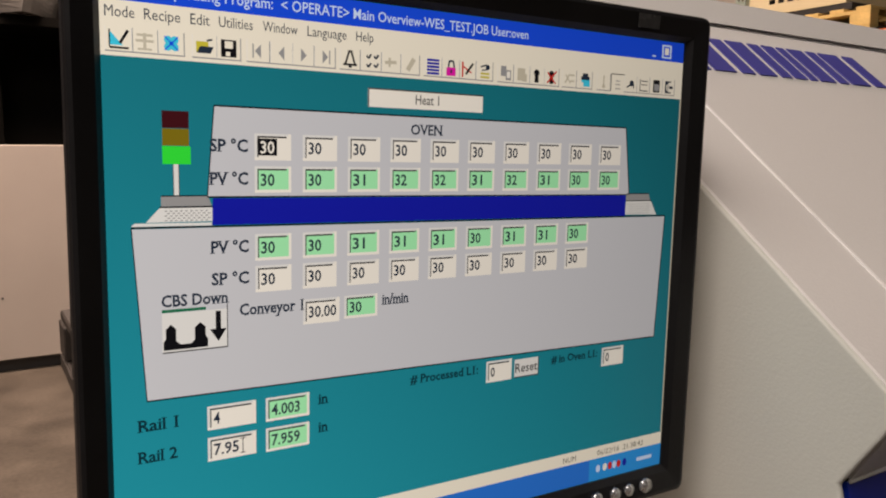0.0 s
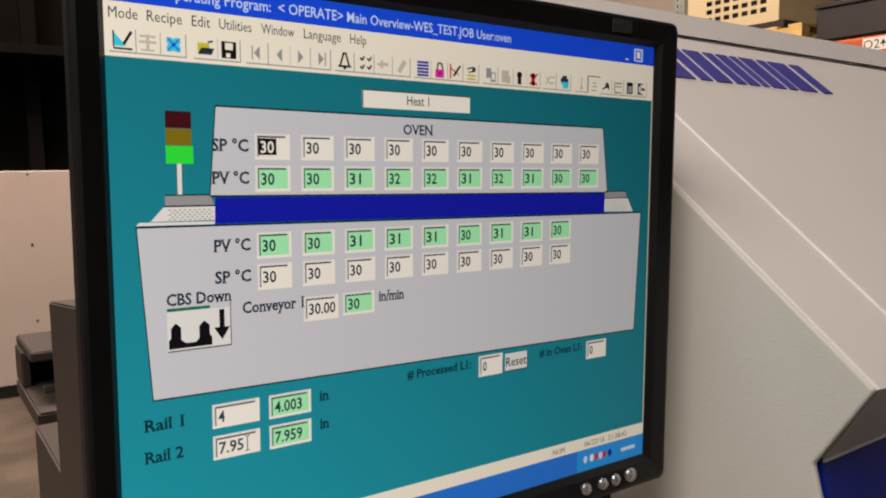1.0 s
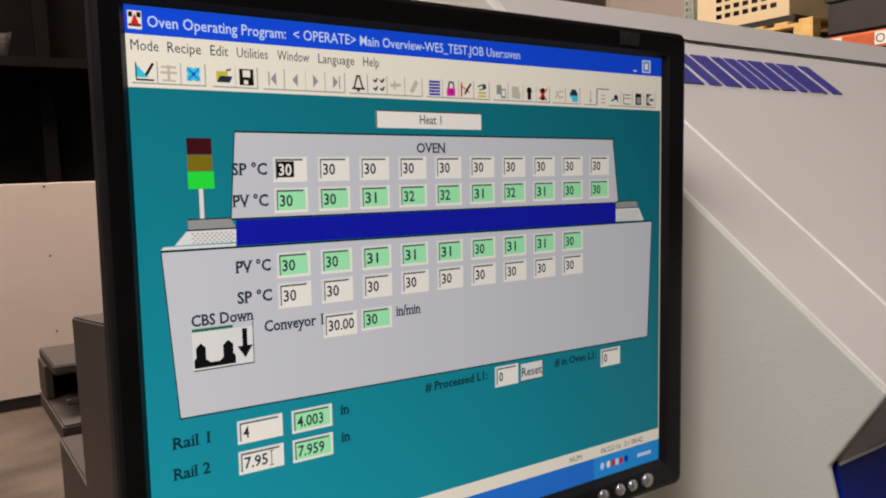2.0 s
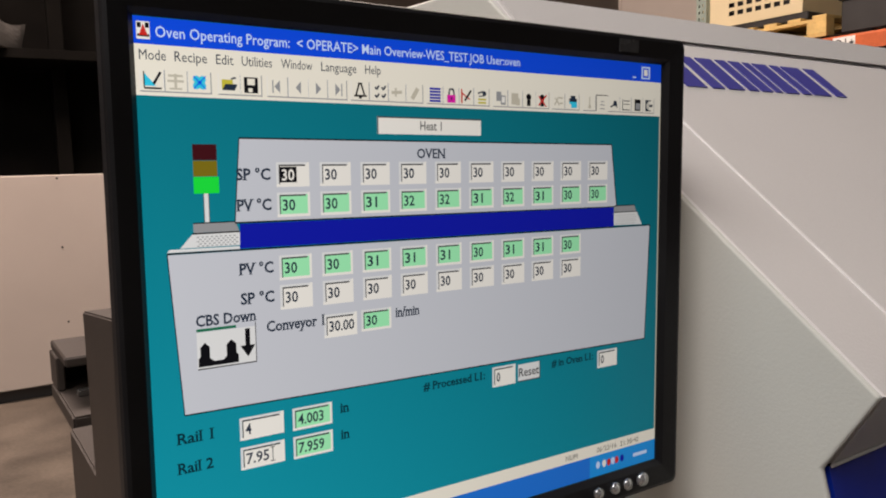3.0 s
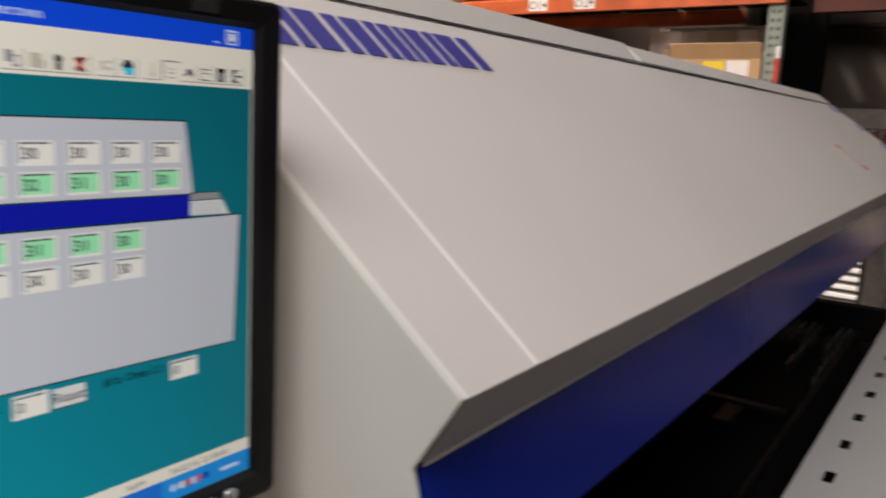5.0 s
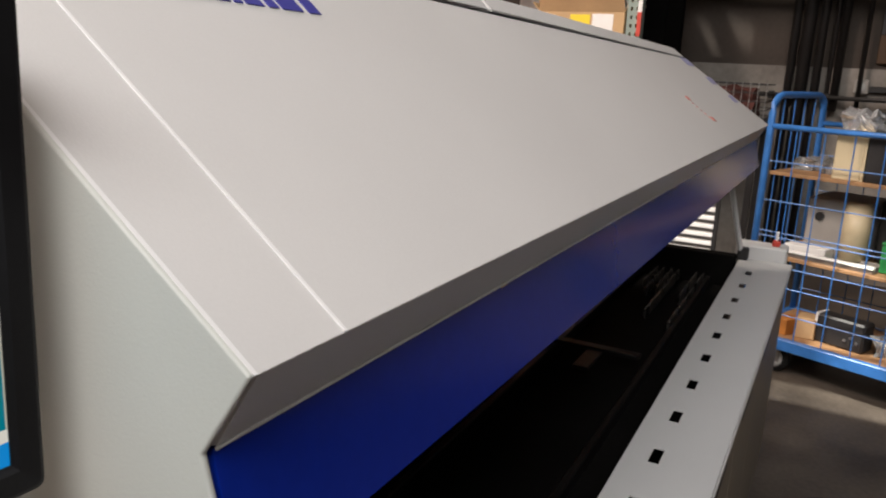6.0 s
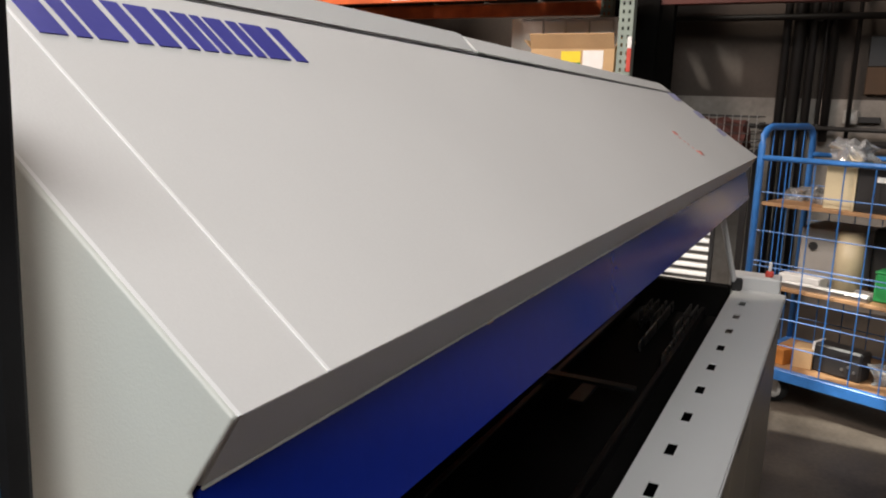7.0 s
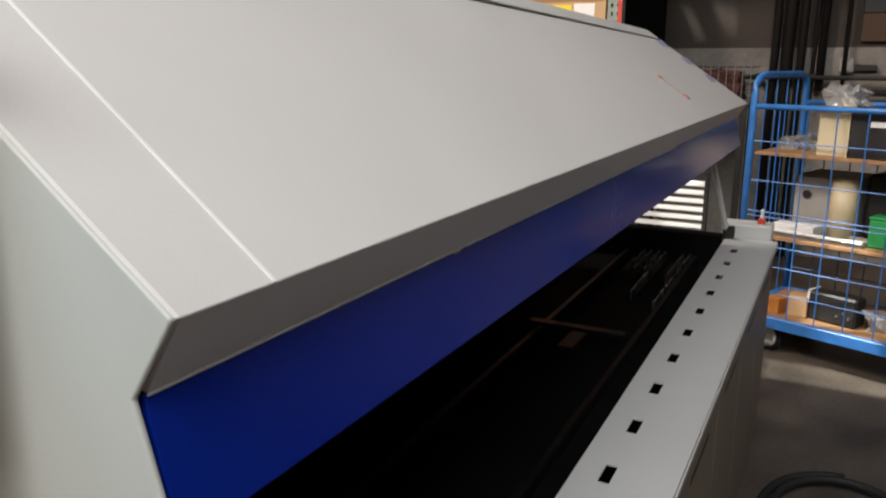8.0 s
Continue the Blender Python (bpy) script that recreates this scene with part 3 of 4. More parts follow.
icon(10, [("ink", [stroke(x - 0.3, y, x, y - 0.3) for x in (-0.4, 0.6) for y in (0.6, -0.4)] + [stroke(x, y - 0.3, x + 0.3, y + 0.2) for x in (-0.4, 0.6) for y in (0.6, -0.4)])])
icon(11, [("ghost", [stroke(-0.9, 0, 0.7, 0.1, 0.2), sq(-0.4, -0.5, -0.1, 0.6)])])
icon(12, [("ghost", [stroke(-0.4, -0.7, 0.5, 0.7, 0.3)])])
icon(13, [("navy", [sq(-0.9, y, 0.9, y + 0.28) for y in (-0.95, -0.55, -0.15, 0.25, 0.65)])])
icon(14, [("magenta", [sq(-0.7, -0.95, 0.7, 0.1)]), ("ink", [stroke(-0.45, 0.1, -0.3, 0.85), stroke(0.45, 0.1, 0.3, 0.85), stroke(-0.35, 0.85, 0.35, 0.85), sq(-0.12, -0.6, 0.12, -0.2)])])
icon(15, [("red", [sq(-0.9, -0.95, -0.65, 0.95), stroke(-0.7, 0.4, 0.6, -0.4, 0.1)]), ("black", [stroke(-0.3, -0.6, 0.8, 0.8, 0.15)])])
icon(16, [("ink", [stroke(-0.7, 0.5, 0.3, 0.8, 0.1), ring(0.45, 0.5, 0.35, 8), stroke(-0.5, 0.1, 0.4, 0.2, 0.08)]), ("folder", [sq(-0.7, -0.45, 0.7, -0.2), sq(-0.7, -0.9, 0.7, -0.65)])])
icon(17, [("mid", [sq(-0.8, -0.4, 0.1, 0.9), sq(0.0, -0.9, 0.9, 0.4)]), ("white", [sq(0.15, -0.6, 0.7, 0.2)])])
icon(18, [("ghost", [sq(-0.8, -0.8, 0.5, 0.8), sq(0.0, -0.9, 0.8, 0.1)])])
icon(19, [("black", [ring(-0.05, 0.35, 0.5, 10), sq(-0.4, -0.9, 0.3, -0.1)])])
icon(20, [("black", [ring(-0.05, 0.35, 0.5, 10), sq(-0.4, -0.9, 0.3, -0.1)]), ("red", [stroke(-0.8, -0.8, 0.8, 0.8, 0.11), stroke(-0.8, 0.6, 0.7, -0.9, 0.11)])])
icon(21, [("ghost", [stroke(-0.8, -0.6, 0.0, 0.6), stroke(0.1, 0.5, 0.9, 0.5), stroke(-0.7, 0.5, 0.2, -0.6), stroke(0.2, -0.3, 0.9, -0.3)])])
icon(22, [("ink", [sq(-0.8, 0.0, 0.8, 0.5), sq(-0.5, 0.5, 0.5, 0.9)]), ("cyan", [sq(-0.8, -0.35, 0.8, 0.0), sq(-0.4, -0.9, 0.8, -0.35)])])
icon(23, [("ghost", [sq(-0.12, -0.4, 0.12, 0.9), ring(0, -0.6, 0.32, 8)])])
icon(24, [("mid", [sq(-0.5, -0.9, 0.5, -0.75), sq(-0.5, -0.3, 0.5, -0.15), sq(-0.4, 0.2, 0.4, 0.35)])])
icon(25, [("ink", [ring(0.2, 0.1, 0.45, 8), stroke(-0.8, -0.5, 0.0, -0.1, 0.12), sq(0.5, -0.6, 0.7, 0.0)])])
icon(26, [("ink", [sq(-0.8, -0.9, -0.65, 0.8), sq(-0.5, 0.5, 0.9, 0.65), sq(-0.5, 0.0, 0.9, 0.12), sq(-0.8, -0.9, 0.9, -0.75)])])
icon(27, [("black", [sq(-0.7, -0.9, 0.7, 0.9)]), ("mid", [sq(-0.5, -0.7, 0.5, 0.3)])])
icon(28, [("ink", [sq(-0.8, -0.9, -0.1, 0.9), stroke(0.1, 0.0, 0.9, 0.0, 0.2), sq(-0.1, -0.9, 0.5, -0.7), sq(-0.1, 0.7, 0.5, 0.9)]), ("bar", [sq(-0.55, -0.5, -0.3, 0.4)])])


# the oven drawing
def field(u0, v0, u1, v1, text, ink="white", parent=None, chosen=False, wide=0.0195, tall=0.0195):
    flat("field_edge", [rect(u0 - 0.0035, v0 - 0.004, u1, v0), rect(u0 - 0.0035, v0, u0, v1)], "hatch", 2)
    flat("field_light", [rect(u0 - 0.0035, v1, u1 + 0.004, v1 + 0.005), rect(u1, v0 - 0.004, u1 + 0.004, v1)], "white", 2)
    ob = flat("value_field", [rect(u0, v0, u1, v1)], ink, 3)
    flat("field_shade", [rect(u0, v0, u1 - 0.003, v0 + 0.0028), rect(u0, v0, u0 + 0.0016, v1)], "line", 4)
    if chosen:
        flat("selection", [rect(u0 + 0.0015, v0 + 0.004, u0 + 0.0275, v1 - 0.003)], "black", 4)
    if text:
        words(text, u0 + 0.0042, (v0 + v1) / 2 + 0.001, tall, wide, "white" if chosen else "ink", 5, "l", heavy=0.018)
    return ob


flat("heat_box", [rect(0.355, 0.1465, 0.5545, 0.1800)], "white", 2)
flat("heat_box_edge", [rect(0.355, 0.1465, 0.5545, 0.1490), rect(0.355, 0.1465, 0.3568, 0.180)], "line", 3)
words("Heat 1", 0.4535, 0.1625, 0.0175, 0.041, "line", heavy=0.008)
flat("hood_drawing", [[(0.1345, 0.192), (0.864, 0.196), (0.8795, 0.343), (0.1244, 0.338)]], "grey", 1)
flat("outline", [[(0.1345, 0.190), (0.864, 0.194), (0.864, 0.1968), (0.1345, 0.1928)], [(0.1244, 0.3365), (0.880, 0.3415), (0.880, 0.3440), (0.1244, 0.3395)], [(0.8632, 0.195), (0.8652, 0.195), (0.8805, 0.343), (0.8785, 0.343)], [(0.1337, 0.192), (0.1352, 0.192), (0.1252, 0.338), (0.1237, 0.338)]], "black", 2)
words("OVEN", 0.453, 0.2172, 0.0185, 0.054, "ink", heavy=0.02, serif=True)
flat("blue_band", [[(0.131, 0.340), (0.8715, 0.3440), (0.872, 0.3895), (0.130, 0.3835)]], "navy", 3)
flat("left_plate", [[(0.066, 0.336), (0.125, 0.336), (0.130, 0.352), (0.066, 0.352)]], "mid", 2)
flat("left_hatch", [[(0.064, 0.3545), (0.131, 0.3545), (0.131, 0.377), (0.047, 0.377)]], "hatch", 2)
flat("right_plate", [[(0.8725, 0.3415), (0.929, 0.3415), (0.934, 0.3555), (0.8725, 0.3555)]], "mid", 2)
flat("right_hatch", [[(0.8725, 0.3575), (0.936, 0.3575), (0.951, 0.3890), (0.8725, 0.3870)]], "hatch", 2)
for u0, u1, v0, v1 in ((0.070, 0.129, 0.357, 0.376), (0.877, 0.935, 0.361, 0.386)):
    dots = []
    for r in range(5):
        for c in range(9):
            u, v = u0 + (u1 - u0) * (c + 0.5 * (r % 2)) / 9.2, v0 + (v1 - v0) * (r + 0.4) / 5
            dots.append(rect(u, v, u + 0.0032, v + 0.0018))
    flat("hatch_marks", dots, "mid", 3)
for line in (rect(0.066, 0.3345, 0.125, 0.3365), rect(0.064, 0.3520, 0.131, 0.3545), rect(0.8725, 0.3395, 0.929, 0.3415), rect(0.8725, 0.3555, 0.936, 0.3575)):
    flat("plate_line", [line], "black", 3)
flat("base_drawing", [[(0.0294, 0.3870), (0.974, 0.3940), (0.9633, 0.6776), (0.043, 0.6640)]], "grey", 1)
flat("base_top_light", [[(0.0330, 0.3780), (0.130, 0.3790), (0.130, 0.3840), (0.0294, 0.3830)]], "hatch", 2)
flat("outline", [[(0.0294, 0.3835), (0.974, 0.3905), (0.974, 0.3932), (0.0294, 0.3865)], [(0.043, 0.6630), (0.9633, 0.6765), (0.9633, 0.6790), (0.043, 0.6655)], [(0.9732, 0.392), (0.975, 0.392), (0.9642, 0.678), (0.9624, 0.678)], [(0.0288, 0.386), (0.0302, 0.386), (0.0438, 0.664), (0.0424, 0.664)]], "black", 2)
flat("signal_red", [rect(0.0691, 0.2027, 0.1022, 0.2295)], "maroon", 2)
flat("signal_amber", [rect(0.0691, 0.2302, 0.1022, 0.2567)], "olive", 2)
flat("signal_green", [rect(0.0688, 0.2574, 0.1040, 0.2857)], "bright", 2)
flat("light_pole", [rect(0.0815, 0.2857, 0.0888, 0.3350)], "hatch", 2)
flat("light_pole_edge", [rect(0.0812, 0.2857, 0.0822, 0.3350), rect(0.0882, 0.2857, 0.0892, 0.3350)], "line", 3)
for v, text in ((0.2541, "SP °C"), (0.3077, "PV °C"), (0.4200, "PV °C"), (0.4728, "SP °C")):
    words(text, 0.1532, v, 0.0195, 0.0505, "ink", heavy=0.026, serif=True)
DU = 0.0683
for i in range(10):
    u = 0.1912 + DU * i
    field(u, 0.2375, u + 0.0440, 0.2725, "30", chosen=(i == 0))
    field(u, 0.2915, u + 0.0440, 0.3265, ("30", "30", "31", "32", "32", "31", "32", "31", "30", "30")[i], "green")
    if i < 9:
        field(u, 0.4050, u + 0.0440, 0.4410, ("30", "30", "31", "31", "31", "30", "31", "31", "30")[i], "green")
        field(u, 0.4590, u + 0.0440, 0.4950, "30")
words("CBS Down", 0.1062, 0.5035, 0.0185, 0.0855, "ink", heavy=0.024, serif=True)
flat("green_rule", [rect(0.0638, 0.5175, 0.1200, 0.5225)], "dgreen", 3)
flat("button_face", [rect(0.0638, 0.5235, 0.1490, 0.5870)], "hatch", 2)
flat("button_edge", [rect(0.0638, 0.5870, 0.1490, 0.5892), rect(0.1478, 0.5150, 0.1490, 0.5880)], "line", 3)
flat("board_drawing", [[(0.0650, 0.5840), (0.0650, 0.5700), (0.0680, 0.5660), (0.0680, 0.5500), (0.0745, 0.5420), (0.0810, 0.5500), (0.0810, 0.5700), (0.0870, 0.5760), (0.1000, 0.5760),
                       (0.1050, 0.5700), (0.1050, 0.5500), (0.1120, 0.5420), (0.1190, 0.5500), (0.1190, 0.5660), (0.1220, 0.5700), (0.1220, 0.5840)]], "black", 4)
flat("down_arrow", [rect(0.1325, 0.5260, 0.1395, 0.5580), [(0.1250, 0.5560), (0.1470, 0.5560), (0.1360, 0.5770)]], "black", 4)
words("Conveyor 1", 0.2105, 0.5275, 0.0190, 0.0910, "ink", heavy=0.024, serif=True)
field(0.2600, 0.5235, 0.3085, 0.5590, "30.00", wide=0.0425)
field(0.3235, 0.5230, 0.3700, 0.5560, "30", "green")
words("in/min", 0.4038, 0.5310, 0.0190, 0.0440, "ink", heavy=0.024, serif=True)
words("# Processed L1:", 0.4960, 0.6935, 0.0165, 0.1270, "tealink", heavy=0.024, serif=True)
field(0.5800, 0.6845, 0.6245, 0.7200, "0", wide=0.0085)
flat("reset_button", [rect(0.6345, 0.6850, 0.6845, 0.7220)], "hatch", 2)
flat("reset_button_edge", [rect(0.6345, 0.7220, 0.6860, 0.7245), rect(0.6845, 0.6850, 0.6860, 0.7245)], "line", 3)
words("Reset", 0.6590, 0.7030, 0.0195, 0.0470, "black", heavy=0.008)
words("# in Oven L1:", 0.7665, 0.6965, 0.0160, 0.1060, "tealink", heavy=0.024, serif=True)
field(0.8355, 0.6915, 0.8810, 0.7250, "0", wide=0.0085)
words("Rail 1", 0.0560, 0.7035, 0.0190, 0.0490, "tealink", heavy=0.018, serif=True)
words("Rail 2", 0.0552, 0.7560, 0.0190, 0.0490, "tealink", heavy=0.018, serif=True)
field(0.1232, 0.6915, 0.1830, 0.7240, "4", wide=0.0090)
field(0.1232, 0.7460, 0.1830, 0.7785, "7.95", wide=0.0345)
flat("text_cursor", [rect(0.1668, 0.7510, 0.1680, 0.7760), rect(0.1640, 0.7500, 0.1708, 0.7515), rect(0.1640, 0.7755, 0.1708, 0.7770)], "black", 6)
field(0.2045, 0.6920, 0.2620, 0.7255, "4.003", "green", wide=0.0420)
field(0.2045, 0.7465, 0.2620, 0.7800, "7.959", "green", wide=0.0420)
words("in", 0.2868, 0.7035, 0.0185, 0.0135, "tealink", heavy=0.024, serif=True)
words("in", 0.2868, 0.7560, 0.0185, 0.0135, "tealink", heavy=0.024, serif=True)
words("NUM", 0.7652, 0.9335, 0.0125, 0.030, "line")
words("06/22/16  21:38:42", 0.8905, 0.9335, 0.0125, 0.118, "line")
for u, ink in ((0.836, "sky"), (0.853, "white"), (0.866, "red"), (0.877, "sky"), (0.888, "red"), (0.903, "navy")):
    flat("tray_icon", [[(u + 0.0055 * x, 0.972 + 0.0095 * y) for x, y in ring(0, 0, 1, 8)]], ink, 3)
flat("tray_bar", [rect(0.935, 0.969, 0.975, 0.978)], "sky", 3)

# ---- the oven's end housing, behind the monitor ----
XF = 0.055
oven_part("end_housing", prism([(0.66, 0.02), (1.24, 0.02), (1.24, 1.16), (0.66, 1.16)], XF, X_END - 0.02, "x", 0.003), TAUPE_SHADED, "taupe end housing, shade in its colour, with a conveyor mouth")
oven_part("guard_panel", prism([(0.66, 1.165), (1.00, 1.165), (1.00, 1.367), (0.66, 1.40)], XF - 0.004, X_END - 0.02, "x", 0.002), TAUPE_SHADED)
oven_part("mouth_roof", box(0.066, X_END - 0.02, 1.33, 1.50, 1.229, 1.245, 0.003), TAUPE_SHADED)
oven_part("mouth_jamb", box(0.063, 0.076, 1.42, 1.50, 1.1725, 1.2285, 0.002), TAUPE_SHADED)
oven_part("mouth_sill", prism([(0.062, 1.172), (X_END - 0.02, 1.172), (X_END - 0.02, 1.104), (0.095, 1.104), (0.062, 1.145)], 1.25, 1.50, "y", 0.003), TAUPE_SHADED)
oven_part("mouth_lining", box(0.0765, X_END - 0.02, 1.485, 1.499, 1.1725, 1.2285), OVEN_BLACK)
oven_part("mouth_chain", box(0.085, 0.30, 1.36, 1.375, 1.1725, 1.184, 0.002), RAIL_STEEL)
oven_part("mouth_pin", disc((0.118, 1.40, 1.20), (0, -1, 0), 0.006, 0.02, 12), STEEL, "small bright pin")
oven_part("housing_joint", box(XF - 0.0015, XF, 0.67, 1.235, 1.035, 1.041), OVEN_BLACK)


# ---- left background ----
def screw_heads(holder, spots, y):
    for x, z in spots:
        part("screw", disc((x, y, z), (0, -1, 0), 0.008, 0.006, 8), DARK, holder)


cabinet = thing("steel_cabinet", pose(0.55, 6.3, 0), "large plain cream sheet-steel cabinet standing on a dark base", "cabinet")
part("body", box(-1.1, 1.1, -0.3, 0.3, 0.09, 1.555, 0.006), WHITE_STEEL, cabinet)
part("base", box(-1.05, 1.05, -0.24, 0.28, 0.0, 0.09), DARK, cabinet)
screw_heads(cabinet, [(x, z) for x in (-0.47, 0.1) for z in (0.52, 1.05, 1.53)], -0.301)

# frame and back sheet added for the hall's dark depth, shadow in their colour
dark_rack = thing("storage_frame", pose(0.2, 7.6, 0), "tall dark storage frame, its near-black colour standing for deep shadow", "rack")
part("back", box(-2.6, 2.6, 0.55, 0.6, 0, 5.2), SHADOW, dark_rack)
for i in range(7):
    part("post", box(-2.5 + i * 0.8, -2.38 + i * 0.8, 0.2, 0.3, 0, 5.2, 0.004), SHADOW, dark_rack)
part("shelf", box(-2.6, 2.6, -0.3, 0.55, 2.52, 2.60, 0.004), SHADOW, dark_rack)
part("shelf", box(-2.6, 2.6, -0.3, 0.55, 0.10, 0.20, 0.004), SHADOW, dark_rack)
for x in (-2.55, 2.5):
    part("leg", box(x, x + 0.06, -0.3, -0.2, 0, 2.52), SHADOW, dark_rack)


def crumpled(sx, sy, sz, seed, rough=0.05, cuts=5):
    """A lumpy wrapped bundle, flat underneath."""
    own = bmesh.new()
    bmesh.ops.create_cube(own, size=1)
    bmesh.ops.subdivide_edges(own, edges=own.edges[:], cuts=cuts, use_grid_fill=True)
    for v in own.verts:
        p = Vector((v.co.x * sx, v.co.y * sy, (v.co.z + 0.5) * sz))
        d = noise.noise_vector(p * 9 / max(sx, 0.2) * 0.4 + Vector((seed, 0, 0))) * rough
        if v.co.z < -0.49:
            d.z = 0
        v.co = p + d
    return own


def lump(name, m, sx, sy, sz, mat_, label, category, seed, rough=0.04, group=""):
    me = mesh_of(crumpled(sx, sy, sz, seed, rough), name, mat_, False)
    ob = new(name, me)
    ob.matrix_world = m
    return tagged(ob, label, category, group)


lump("foil_wrap", pose(0.10, 7.62, 2.60, 0, 0, -38), 1.05, 0.42, 0.20, FOIL, "crumpled silvery foil bundle lying on the dark frame", "bundle", 3, 0.09)


def carton(name, m, sx, sy, sz, label, flaps=False, mat_=None):
    ob = thing(name, m, label, "box")
    c = mat_ or CARD
    if not flaps:
        part("body", box(-sx / 2, sx / 2, -sy / 2, sy / 2, 0, sz, 0.004), c, ob)
        return ob
    t = 0.006
    part("bottom", box(-sx / 2, sx / 2, -sy / 2, sy / 2, 0, t), c, ob)
    for y in (-sy / 2, sy / 2 - t):
        part("side", box(-sx / 2, sx / 2, y, y + t, t, sz), c, ob)
    for x in (-sx / 2, sx / 2 - t):
        part("end", box(x, x + t, -sy / 2 + t, sy / 2 - t, t, sz), c, ob)
    part("flap", prism([(-sy / 2, sz), (-sy / 2 - 0.03, sz + 0.07), (-sy / 2 - 0.025, sz + 0.073), (-sy / 2 + t, sz)], -sx / 2, sx / 2), c, ob)
    part("flap", prism([(sy / 2 - t, sz), (sy / 2 + 0.05, sz + 0.06), (sy / 2 + 0.055, sz + 0.055), (sy / 2, sz)], -sx / 2, sx / 2), c, ob)
    part("flap", prism([(-sx / 2, sz), (-sx / 2 - 0.04, sz + 0.09), (-sx / 2 - 0.035, sz + 0.095), (-sx / 2 + t, sz)], -sy / 2, sy / 2, "y"), c, ob)
    return ob


carton("carton", pose(0.16, 7.60, 2.79, 0, 0, -30), 0.55, 0.36, 0.40, "brown cardboard carton on a foil bundle")

# ---- pallet rack beyond the oven ----
RX = 5.0
rack = thing("pallet_rack", pose(RX, 1.28, 0), "orange and grey-green steel pallet rack", "rack")


def upright(x, y):
    """A perforated upright: a channel whose front is pierced by two rows of holes."""
    own = holed_plate(0, 3.6, -0.045, 0.045, 0, 0.004, [(0.05 + 0.05 * i, s * 0.018, 0.022, 0.013) for i in range(70) for s in (-1, 1)])
    bmesh.ops.transform(own, matrix=Matrix(((0, 0, -1, 0), (0, 1, 0, 0), (1, 0, 0, 0), (0, 0, 0, 1))), verts=own.verts)
    for y0 in (-0.045, 0.041):
        box(0.004, 0.07, y0, y0 + 0.004, 0, 3.6, bm=own)
    bmesh.ops.translate(own, vec=(x, y, 0), verts=own.verts)
    return own


for x, y in ((0.0, 0.0), (0.0, 2.75), (1.0, 2.75), (1.0, 0.42)):
    part("upright", upright(x, y), GREEN_STEEL, rack)
for z in (2.195, 1.54):
    for x in (-0.028, 1.02):
        part("beam", prism([(x, z), (x + 0.05, z), (x + 0.05, z + 0.105), (x + 0.012, z + 0.105), (x, z + 0.09)], -0.05 if x < 0.5 else 0.40, 2.80, "y"), ORANGE, rack)
    if z > 2:
        for i in range(6):
            part("deck_board", box(0.02, 1.02, 0.06 + 0.46 * i, 0.46 + 0.46 * i, z + 0.105, z + 0.125, 0.002), OVEN_BLACK, rack)
part("post_guard", box(-0.006, -0.0005, -0.046, -0.02, 1.74, 1.88), RED, rack, "red and white marker strip")
part("post_guard", box(-0.006, -0.0005, -0.046, -0.02, 1.88, 1.95), PAPER, rack)


def rack_words(holder, text, y, z, tall, x):
    cu = bpy.data.curves.new("lettering", "FONT")
    cu.body, cu.size, cu.align_x, cu.resolution_u = text, tall / 0.69, "CENTER", 2
    tmp = new("lettering", cu)
    me = bpy.data.meshes.new_from_object(tmp.evaluated_get(bpy.context.evaluated_depsgraph_get()))
    bpy.data.objects.remove(tmp)
    bpy.data.curves.remove(cu)
    for p in me.vertices:
        p.co = Vector((x, y - p.co.x, z + p.co.y))
    me.materials.append(DARK)
    ob = new("lettering", me)
    ob.parent = holder


for y, text in ((2.88 - 1.28, "O1"), (2.52 - 1.28, "O2")):
    lab = part("label", box(-0.0305, -0.0285, y - 0.075, y + 0.075, 2.208, 2.288), PAPER, rack, "white location label")
    rack_words(lab, text, y + 0.02, 2.22, 0.055, -0.0312)
    own = bmesh.new()
    s = 1 if text == "O2" else -1
    own.faces.new([own.verts.new((-0.0312, y - 0.052 + a, 2.247 + s * b)) for a, b in ((-0.018, -0.005), (0.018, -0.005), (0.0, 0.025))])
    box(-0.0314, -0.0311, y - 0.055, y - 0.049, 2.225, 2.265, bm=own)
    part("arrow", own, DARK, lab)
part("label", box(-0.0305, -0.0285, -0.38, -0.24, 2.215, 2.285), CREAM, rack)

DECK = 2.195 + 0.125


def pallet(m, label):
    ob = thing("pallet", m, label, "pallet", "wooden pallets")
    for i in range(7):
        part("top_board", box(-0.5, 0.5, -0.6 + i * 0.183, -0.6 + i * 0.183 + 0.10, 0.122, 0.144, 0.002), PINE, ob)
    for x in (-0.45, 0.0, 0.45):
        part("stringer", box(x - 0.05, x + 0.05, -0.6, 0.6, 0.10, 0.122), PINE, ob)
        for y in (-0.53, 0.0, 0.53):
            part("block", box(x - 0.05, x + 0.05, y - 0.07, y + 0.07, 0.022, 0.10, 0.003), PINE, ob)
        part("foot_board", box(x - 0.05, x + 0.05, -0.6, 0.6, 0.0, 0.022), PINE, ob)
    return ob


pallet(pose(RX + 0.50, 3.62, DECK), "yellowish wooden pallet on the orange rack")
vent = thing("vented_machine", pose(RX + 0.45, 3.64, DECK + 0.144), "cream enamelled machine housing with a grid of square vents", "machine")
own = holed_plate(0.05, 0.75, -0.42, 0.42, 0, 0.004, [(0.14 + 0.06 * i, -0.30 + 0.075 * j, 0.034, 0.050) for i in range(6) for j in range(7)])
bmesh.ops.transform(own, matrix=Matrix(((0, 0, 1, -0.40), (0, 1, 0, 0), (1, 0, 0, 0), (0, 0, 0, 1))), verts=own.verts)
